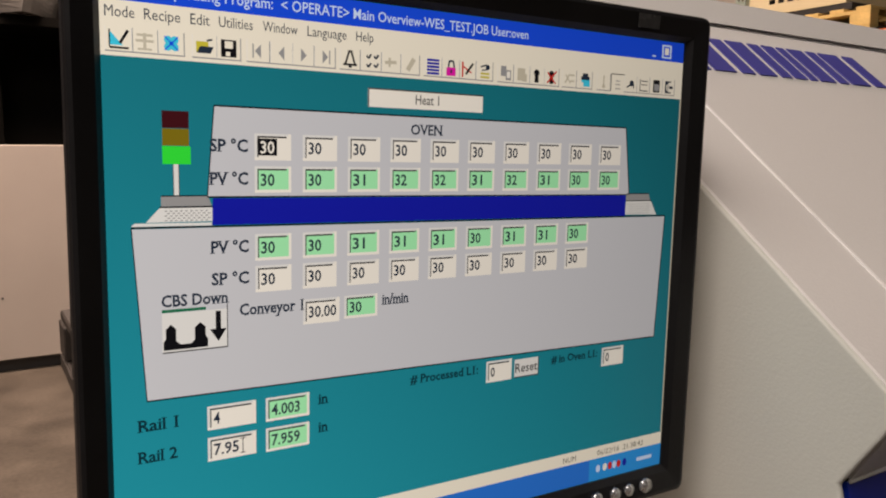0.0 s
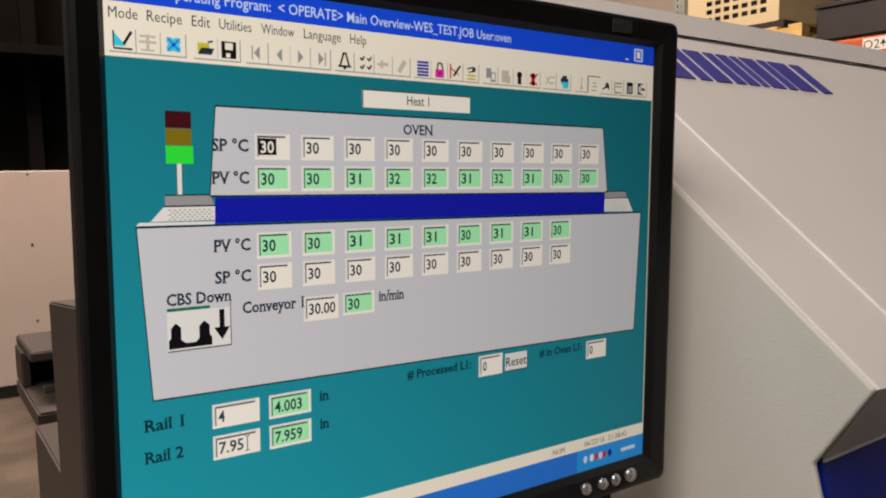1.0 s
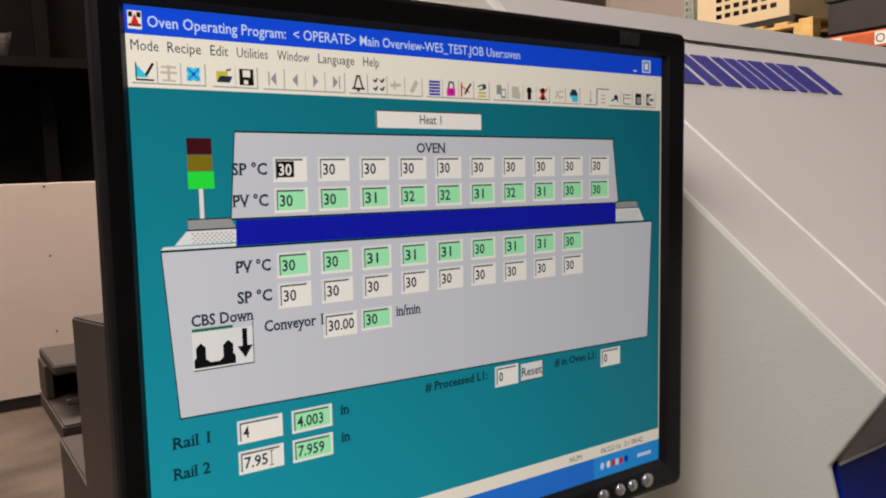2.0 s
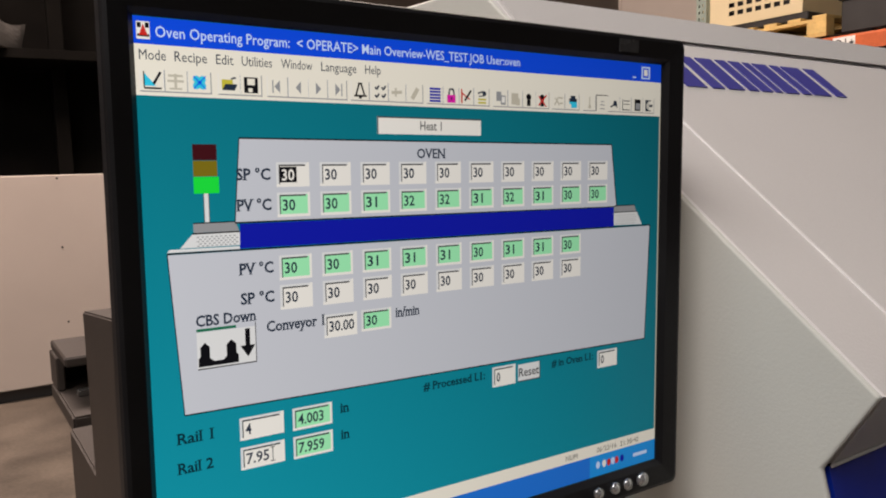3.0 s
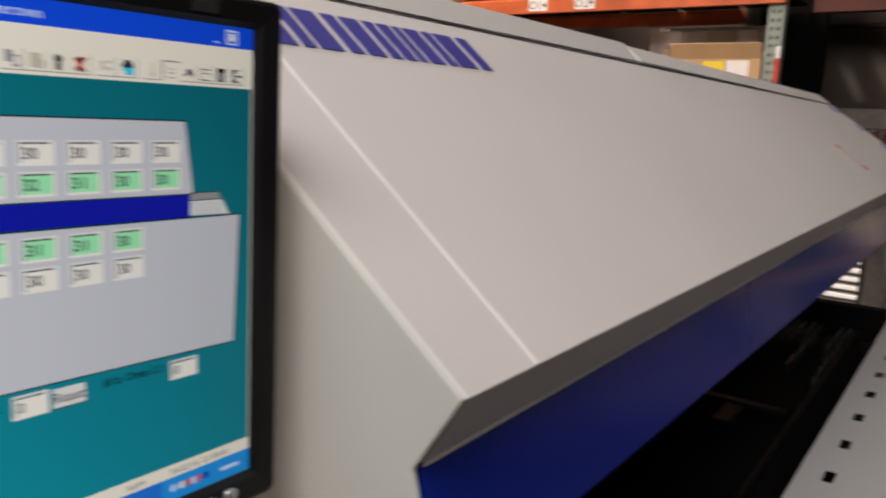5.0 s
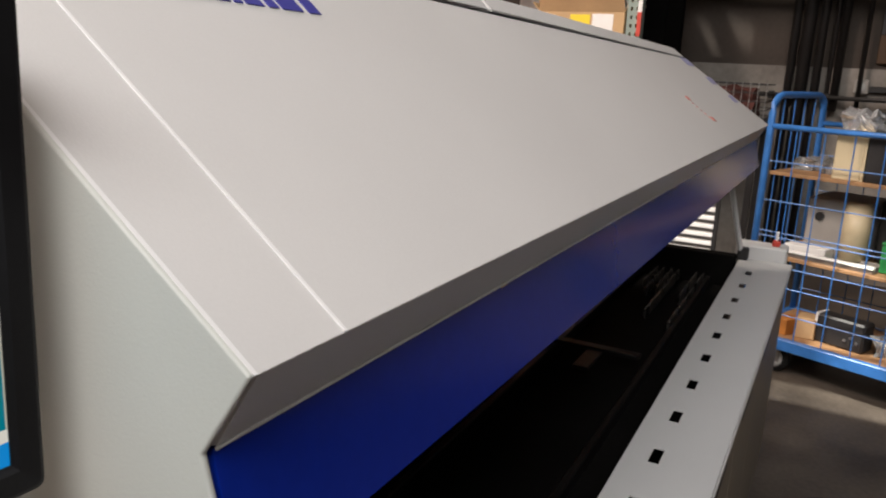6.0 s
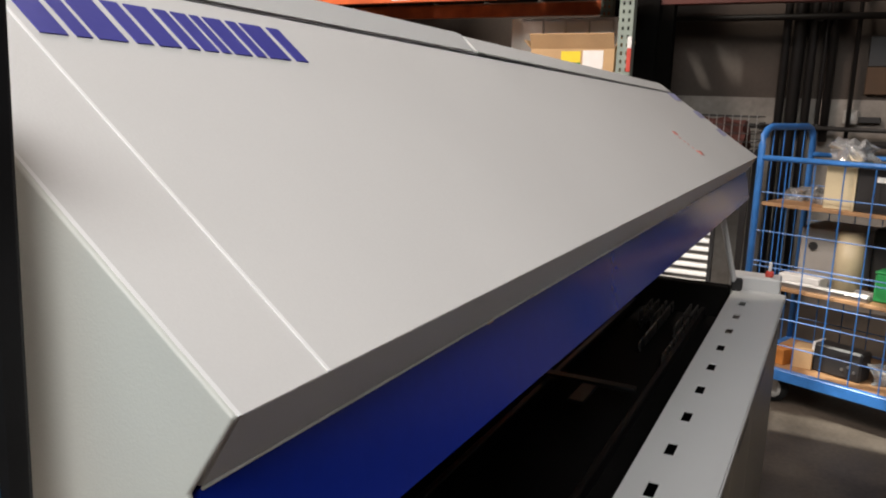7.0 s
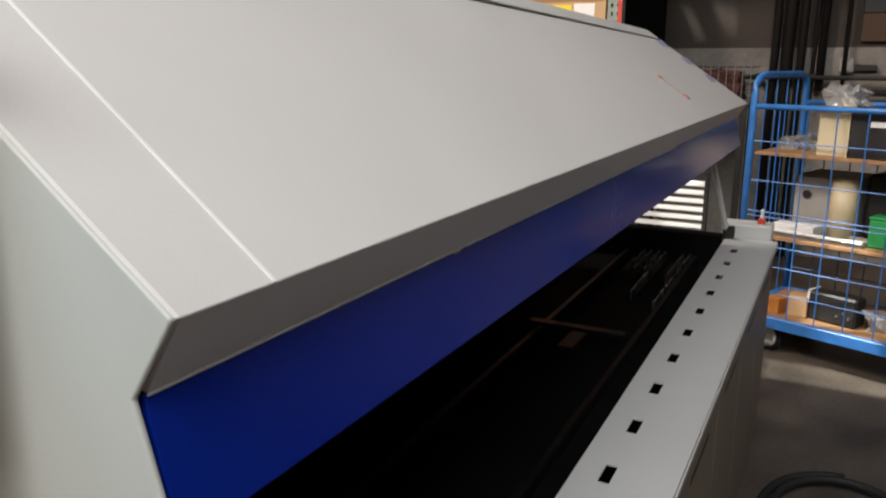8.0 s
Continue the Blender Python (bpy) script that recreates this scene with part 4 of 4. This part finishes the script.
part("vent_panel", own, CREAM, vent)
part("base_frame", box(-0.40, 0.40, -0.46, 0.46, 0.0, 0.05, 0.004), DARK, vent)
part("side", box(-0.395, 0.40, -0.42, -0.41, 0.05, 0.75), CREAM, vent)
part("side", box(-0.395, 0.40, 0.41, 0.42, 0.05, 0.75), CREAM, vent)
part("top", box(-0.40, 0.40, -0.42, 0.42, 0.75, 0.765), CREAM, vent)
part("inside", box(-0.30, 0.39, -0.40, 0.40, 0.05, 0.74), DARK, vent)

sheet_pack = thing("beige_panel", pose(RX + 0.98, 4.6, DECK), "tall flat beige board standing on the rack", "board")
part("face", box(-0.03, 0.0, -1.0, 1.2, 0, 1.6, 0.004), WHITE_STEEL, sheet_pack)
for y in (-0.98, 0.1, 1.15):
    part("batten", box(-0.045, -0.0305, y, y + 0.04, 0, 1.6, 0.002), WHITE_STEEL, sheet_pack)

# dark crates and oddments on the rack's top level
for y, sy, sz, c, label in ((2.62, 0.62, 0.24, DARK, "black plastic crate on the orange rack"), (1.98, 0.52, 0.15, DARK, "flat black plastic crate on the orange rack")):
    crate = thing("crate", pose(RX + 0.42, y, DECK), label, "crate", "crates on the rack")
    part("body", box(-0.4, 0.4, -sy / 2, sy / 2, 0, sz - 0.03, 0.008), c, crate)
    part("rim", box(-0.415, 0.415, -sy / 2 - 0.015, sy / 2 + 0.015, sz - 0.03, sz, 0.005), c, crate)
part_box = thing("machine_part", pose(RX + 0.45, 2.66, DECK + 0.24), "light grey metal machine part on a black crate", "machine part")
part("body", box(-0.3, 0.3, -0.18, 0.18, 0.0, 0.10, 0.01), STEEL, part_box)
part("post", box(-0.28, -0.22, 0.12, 0.18, 0.10, 0.5, 0.004), WHITE, part_box)
part("post", box(-0.28, -0.22, -0.18, -0.12, 0.10, 0.42, 0.004), STEEL, part_box)

# second level: plywood deck, open carton with stickers, a sheet of white packing behind
part("deck", box(0.02, 1.02, -0.0, 2.75, 1.645, 1.665), PLY, rack)
cart_box = carton("open_carton", pose(RX + 0.24, 1.63, 1.665), 0.40, 0.56, 0.215, "open cardboard carton with yellow, green and white stickers on the rack", True)
part("sticker", box(-0.2015, -0.2005, -0.06, 0.07, 0.13, 0.20), YELLOW, cart_box, "yellow sticker")
part("sticker", box(-0.2015, -0.2005, -0.06, 0.01, 0.10, 0.127), GREEN, cart_box, "green sticker")
part("sticker", box(-0.2015, -0.2005, -0.21, -0.075, 0.09, 0.205), PAPER, cart_box, "white paper label")
packing = thing("packing_panel", pose(RX + 0.50, 1.86, 1.665), "pale ribbed packing panel standing on the rack", "panel")
for i in range(4):
    part("rib", box(0.0, 0.03, -0.36 + i * 0.17, -0.20 + i * 0.17, 0.0, 0.44, 0.006), WHITE, packing)
part("backing", box(0.031, 0.05, -0.40, 0.40, 0.0, 0.46), WHITE, packing)
lump("red_bag", pose(RX + 0.5, 3.6, 1.665), 0.6, 0.5, 0.3, RUST, "dull red cloth bag lying on the rack", "bag", 11, 0.05)

# ---- the far wall ----
WX = 6.8
setting("wall_lower", box(WX - 0.02, WX - 0.002, -7, 9.8, 0, 1.62), material("pale_dado", (0.30, 0.27, 0.235), 0.7, vary=0.18, scale=2.2, grain=25, dirt=(0.16, 0.14, 0.12)), "scuffed pale grey lower part of the hall wall", "wall")


def wall_pipe(y, r, z0, z1, off=0.10):
    ob = thing("wall_pipe", pose(WX, y, z0), "dark vertical pipe clipped to the hall wall", "pipe", "vertical wall pipes")
    part("pipe", tube([(-off, 0, 0), (-off, 0, z1 - z0)], r, 12), PIPE, ob, smooth=True)
    for k in (0.25, 0.6, 0.9):
        z = (z1 - z0) * k
        part("clip", box(-off - r - 0.006, -0.005, -r - 0.008, r + 0.008, z, z + 0.03), PIPE, ob)
    return ob


for y, r in ((0.40, 0.045), (0.49, 0.030), (0.303, 0.030), (0.163, 0.030), (0.215, 0.016), (0.005, 0.016)):
    wall_pipe(y, r, 0.0 if y > 0.2 else 1.30, 5.6)
for y0, y1, z, r in ((-3.2, 0.09, 1.295, 0.026), (-2.6, 0.75, 1.40, 0.018), (-1.4, 1.9, 2.215, 0.024)):
    ob = thing("wall_pipe", pose(WX, y0, z), "dark horizontal pipe along the hall wall", "pipe", "horizontal wall pipes")
    part("pipe", tube([(-0.16, 0, 0), (-0.16, y1 - y0, 0)], r, 10), PIPE, ob, smooth=True)
    for k in (0.1, 0.5, 0.95):
        part("clip", box(-0.17, -0.021, (y1 - y0) * k, (y1 - y0) * k + 0.03, -r - 0.01, r + 0.01), PIPE, ob)
switch = thing("switch_box", pose(WX - 0.02, -0.01, 1.435), "pale square switch box on the hall wall", "switch")
part("housing", box(-0.06, 0, -0.052, 0.052, 0, 0.108, 0.012), GREY_BOX, switch)
part("knob", disc((-0.065, 0, 0.054), (-1, 0, 0), 0.028, 0.02, 16, bevel=0.004), STEEL, switch)
part("bracket", box(-0.05, 0, -0.20, -0.053, 0.015, 0.06, 0.004), PIPE, switch)
column = setting("column", box(6.12, 6.36, 1.335, 1.68, 0, 6.2), OVEN_BLACK, "dark steel column standing clear of the hall wall", "column")
board = thing("notice_board", pose(WX - 0.02, -0.50, 1.66), "brown board with a dark upper half on the wall", "board")
part("lower", box(-0.03, 0, -0.42, 0.42, 0, 0.20, 0.004), BROWN, board)
part("upper", box(-0.032, 0, -0.42, 0.42, 0.203, 0.42, 0.004), DARK, board)

# next bay's beam: its shadow is put into the dark red; posts are added
old_beam = thing("shaded_beam", pose(6.2, -1.6, 0), "neighbouring rack's steel beam, shade in its dark red, on added posts", "beam")
part("beam", box(-0.05, 0.05, 0, 2.95, 2.27, 2.5, 0.004), material("shaded_red_paint", (0.10, 0.02, 0.012), 0.6, vary=0.2, scale=5), old_beam)
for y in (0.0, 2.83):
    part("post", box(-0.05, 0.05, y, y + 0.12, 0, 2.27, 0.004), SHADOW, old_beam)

# wire basket with rags on a dark trolley behind the oven's far end
basket = thing("wire_basket", pose(5.9, 0.86, 0), "grey wire basket on a dark trestle holding red rags", "basket")
for x in (-0.25, 0.25):
    for y in (-0.3, 0.3):
        part("leg", box(x - 0.02, x + 0.02, y - 0.02, y + 0.02, 0, 1.22), PIPE, basket)
part("tray", box(-0.28, 0.28, -0.34, 0.34, 1.22, 1.24), PIPE, basket)
for k in range(5):
    z = 1.26 + 0.055 * k
    part("wire_hoop", tube([(-0.27, -0.33, z), (0.27, -0.33, z), (0.27, 0.33, z), (-0.27, 0.33, z)], 0.004, 6, closed=True), PIPE, basket)
for k in range(14):
    y = -0.33 + 0.66 * k / 13
    part("wire", tube([(-0.27, y, 1.24), (-0.27, y, 1.49)], 0.0032, 6), STEEL, basket)
lump("rag_heap", pose(5.9, 0.86, 1.245), 0.36, 0.50, 0.20, RUST, "heap of dull red rags in a wire basket", "rags", 7, 0.06)

# white slatted panel in the sun beyond the oven's mouth
slats = thing("slatted_panel", pose(4.75, 0.80, 0), "white slatted panel standing on dark feet in the sun", "panel")
for i in range(10):
    part("slat", prism([(0, 0.36 + i * 0.05), (0.04, 0.372 + i * 0.05), (0.04, 0.385 + i * 0.05), (0, 0.380 + i * 0.05)], -0.17, 0.22, "y", 0.001), WHITE, slats)
for y in (-0.19, 0.22):
    part("side", box(0.0, 0.05, y, y + 0.02, 0.0, 0.88), DARK, slats)

# ---- mesh cart ----
cart = thing("mesh_cart", Matrix.Translation((4.40, 0.368, 0)) @ Matrix.Rotation(math.atan2(-0.94, -0.34), 4, "Z"), "blue steel mesh-sided cart with plywood shelves loaded with parts", "cart")
CL, CW = 1.25, 0.62
POST = 0.018


def arch(x):
    pts = [(x, 0, 0.2), (x, 0, 1.36)]
    pts += [(x, 0.09 - 0.09 * math.cos(radians(a)), 1.36 + 0.09 * math.sin(radians(a))) for a in (30, 60, 90)]
    pts += [(x, CW - 0.09 + 0.09 * math.sin(radians(a)), 1.36 + 0.09 * math.cos(radians(a))) for a in (0, 30, 60, 90)]
    return pts + [(x, CW, 0.2)]


for x in (0.0, CL):
    part("end_frame", tube(arch(x), POST, 10), CART_BLUE, cart, smooth=True)
part("deck_frame", box(-0.02, CL + 0.02, -0.02, 0.02, 0.155, 0.215, 0.004), CART_BLUE, cart)
part("deck_frame", box(-0.02, CL + 0.02, CW - 0.02, CW + 0.02, 0.155, 0.215, 0.004), CART_BLUE, cart)
for x in (-0.02, CL - 0.02):
    part("deck_frame", box(x, x + 0.04, 0.021, CW - 0.021, 0.155, 0.215, 0.004), CART_BLUE, cart)
part("deck", box(0.021, CL - 0.021, 0.021, CW - 0.021, 0.195, 0.213), PLY, cart)
for z in (0.62, 1.05):
    part("shelf", box(0.022, CL - 0.022, 0.014, CW - 0.014, z, z + 0.018, 0.002), PLY, cart, "worn plywood shelf")
for y in (0.0, CW):
    part("top_rail", tube([(0, y, 1.295), (CL, y, 1.295)], 0.014, 8), CART_BLUE, cart, smooth=True)
    for z in (0.34, 0.48, 0.585, 0.735, 0.76, 0.92, 1.12):
        part("wire", tube([(0, y, z), (CL, y, z)], 0.0032, 6), CART_BLUE, cart)
    for k in range(1, 9):
        x = CL * k / 9
        part("wire", tube([(x, y, 0.21), (x, y, 1.295)], 0.0032, 6), CART_BLUE, cart)
for k in range(1, 5):
    y = CW * k / 5
    part("wire", tube([(0, y, 0.21), (0, y, 1.44)], 0.0032, 6), CART_BLUE, cart)
    part("wire", tube([(CL, y, 0.21), (CL, y, 1.44)], 0.0032, 6), CART_BLUE, cart)
for x in (0.16, CL - 0.16):
    for y in (0.09, CW - 0.09):
        wheel = part("wheel", disc((x, y, 0.078), (0, 1, 0), 0.078, 0.044, 24, bevel=0.006), RUBBER, cart, "black rubber castor wheel", True)
        part("rim", disc((x, y, 0.078), (0, 1, 0), 0.054, 0.050, 16, bevel=0.003), WHITE, wheel, "", True)
        fork = part("fork", box(x - 0.02, x + 0.035, y - 0.030, y - 0.024, 0.06, 0.15, 0.003), STEEL, cart)
        part("fork", box(x - 0.02, x + 0.035, y + 0.024, y + 0.030, 0.06, 0.15, 0.003), STEEL, cart)
        part("plate", box(x - 0.045, x + 0.055, y - 0.045, y + 0.045, 0.150, 0.157), STEEL, cart)


def on_cart(x, y, z, turn=0):
    return cart.matrix_world @ pose(x, y, z, 0, 0, turn)


S1, S2, S0 = 1.068, 0.638, 0.213
cream_box = thing("cream_box", on_cart(0.375, 0.16, S1, 4), "upright cream sheet-metal box on the cart's top shelf", "box")
part("body", box(-0.065, 0.065, -0.12, 0.12, 0, 0.235, 0.004), CREAM, cream_box)
part("edge_strip", box(0.066, 0.075, -0.122, 0.122, 0, 0.238), CREAM, cream_box)
dark_box = thing("computer_case", on_cart(0.62, 0.24, S1, -3), "black computer case on the cart's top shelf", "computer")
part("body", box(-0.15, 0.16, -0.2, 0.2, 0, 0.225, 0.005), DARK, dark_box)
part("sticker", box(-0.06, 0.04, -0.2015, -0.2003, 0.15, 0.175), PAPER, dark_box, "white sticker")
lump("film_wad", on_cart(0.38, 0.16, S1 + 0.238), 0.15, 0.15, 0.07, FILM, "crumpled clear plastic film on a cream box", "film", 2, 0.07)
lump("film_wad", on_cart(0.24, 0.26, S1), 0.12, 0.14, 0.06, FILM, "crumpled clear plastic film on the cart's shelf", "film", 4, 0.05)
lump("film_wad", on_cart(0.10, 0.30, S1), 0.11, 0.14, 0.045, FILM, "crumpled clear plastic film on the cart's shelf", "film", 9, 0.05)
unit = thing("white_unit", on_cart(0.31, 0.36, S2, 2), "pale grey appliance housing with a cream cylinder on the cart", "appliance")
part("body", box(-0.17, 0.14, -0.10, 0.22, 0, 0.30, 0.01), GREY_BOX, unit)
part("knob", disc((-0.10, -0.105, 0.20), (0, -1, 0), 0.022, 0.012, 14), DARK, unit)
part("cylinder", disc((0.09, -0.12, 0.15), (0, 0, 1), 0.066, 0.30, 24, bevel=0.012), CREAM, unit, "cream cylinder", True)
tray = thing("metal_tray", on_cart(0.48, 0.13, S2), "long shiny metal tray with white edges on the cart's middle shelf", "tray")
part("base", box(-0.40, 0.10, -0.08, 0.08, 0, 0.006), STEEL, tray)
part("bar", box(-0.38, 0.095, -0.078, -0.045, 0.006, 0.030, 0.003), WHITE, tray, "white bar along the tray")
part("rim", box(-0.40, 0.10, -0.086, -0.08, 0, 0.022, 0.001), STEEL, tray)
part("rim", box(-0.40, 0.10, 0.08, 0.086, 0, 0.022, 0.001), STEEL, tray)
part("cover", box(-0.36, -0.15, -0.040, 0.07, 0.006, 0.060, 0.004), WHITE, tray)
green_box = thing("green_box", on_cart(0.625, 0.15, S2), "bright green plastic box on the cart's middle shelf", "box")
part("body", box(-0.045, 0.04, -0.05, 0.05, 0, 0.14, 0.008), GREEN, green_box)
part("lid", box(-0.048, 0.043, -0.053, 0.053, 0.14, 0.152, 0.004), GREEN, green_box)
black_unit = thing("black_unit", on_cart(0.58, 0.38, S2), "black machine part on the cart", "machine part")
part("body", box(-0.10, 0.20, -0.08, 0.15, 0, 0.33, 0.03, None, 3), DARK, black_unit)
part("cable", tube([(0.0, -0.09, 0.30), (0.05, -0.11, 0.20), (0.03, -0.10, 0.08), (0.06, -0.10, 0.02)], 0.008, 6), RUBBER, black_unit)
orange_box = thing("orange_box", on_cart(0.185, 0.13, S0, -14), "small orange cardboard box on the cart's deck", "box")
part("body", box(-0.035, 0.035, -0.06, 0.06, 0, 0.085, 0.004), material("orange_card", (0.45, 0.17, 0.03), 0.6, vary=0.1), orange_box)
carton("small_carton", on_cart(0.275, 0.16, S0, 10), 0.10, 0.12, 0.11, "small pale cardboard box on the cart's deck")
pc = thing("small_monitor", on_cart(0.45, 0.16, S0, -6), "small dark display with a pale frame lying against boxes", "display")
part("body", box(-0.12, 0.13, -0.05, 0.06, 0, 0.15, 0.01), DARK, pc)
part("pale_edge", prism([(-0.135, 0.0), (-0.121, 0.0), (-0.105, 0.155), (-0.119, 0.155)], -0.05, 0.05, "y"), WHITE, pc)
for k in range(3):
    part("glint", disc((0.04 + 0.03 * k, -0.052, 0.05 + 0.02 * (k % 2)), (0, -1, 0), 0.008, 0.006, 10), STEEL, pc)
lump("film_wad", on_cart(0.66, 0.20, S0), 0.11, 0.12, 0.08, FILM, "crumpled clear plastic film on the cart's deck", "film", 13, 0.05)
lump("paper_strip", on_cart(0.98, 0.16, S0), 0.24, 0.18, 0.03, CARD, "flat brown packing paper on the cart's deck", "paper", 17, 0.03)

# hose on the floor
hose = new("hose", mesh_of(tube([((2.72 + (0.36 - 0.0002 * a) * math.cos(radians(a))), -0.20 + (0.27 - 0.00012 * a) * math.sin(radians(a)), 0.022 + 0.00006 * a) for a in range(0, 640, 12)], 0.0145, 8), "hose", RUBBER, True))
tagged(hose, "black rubber hose coiled on the concrete floor", "hose")
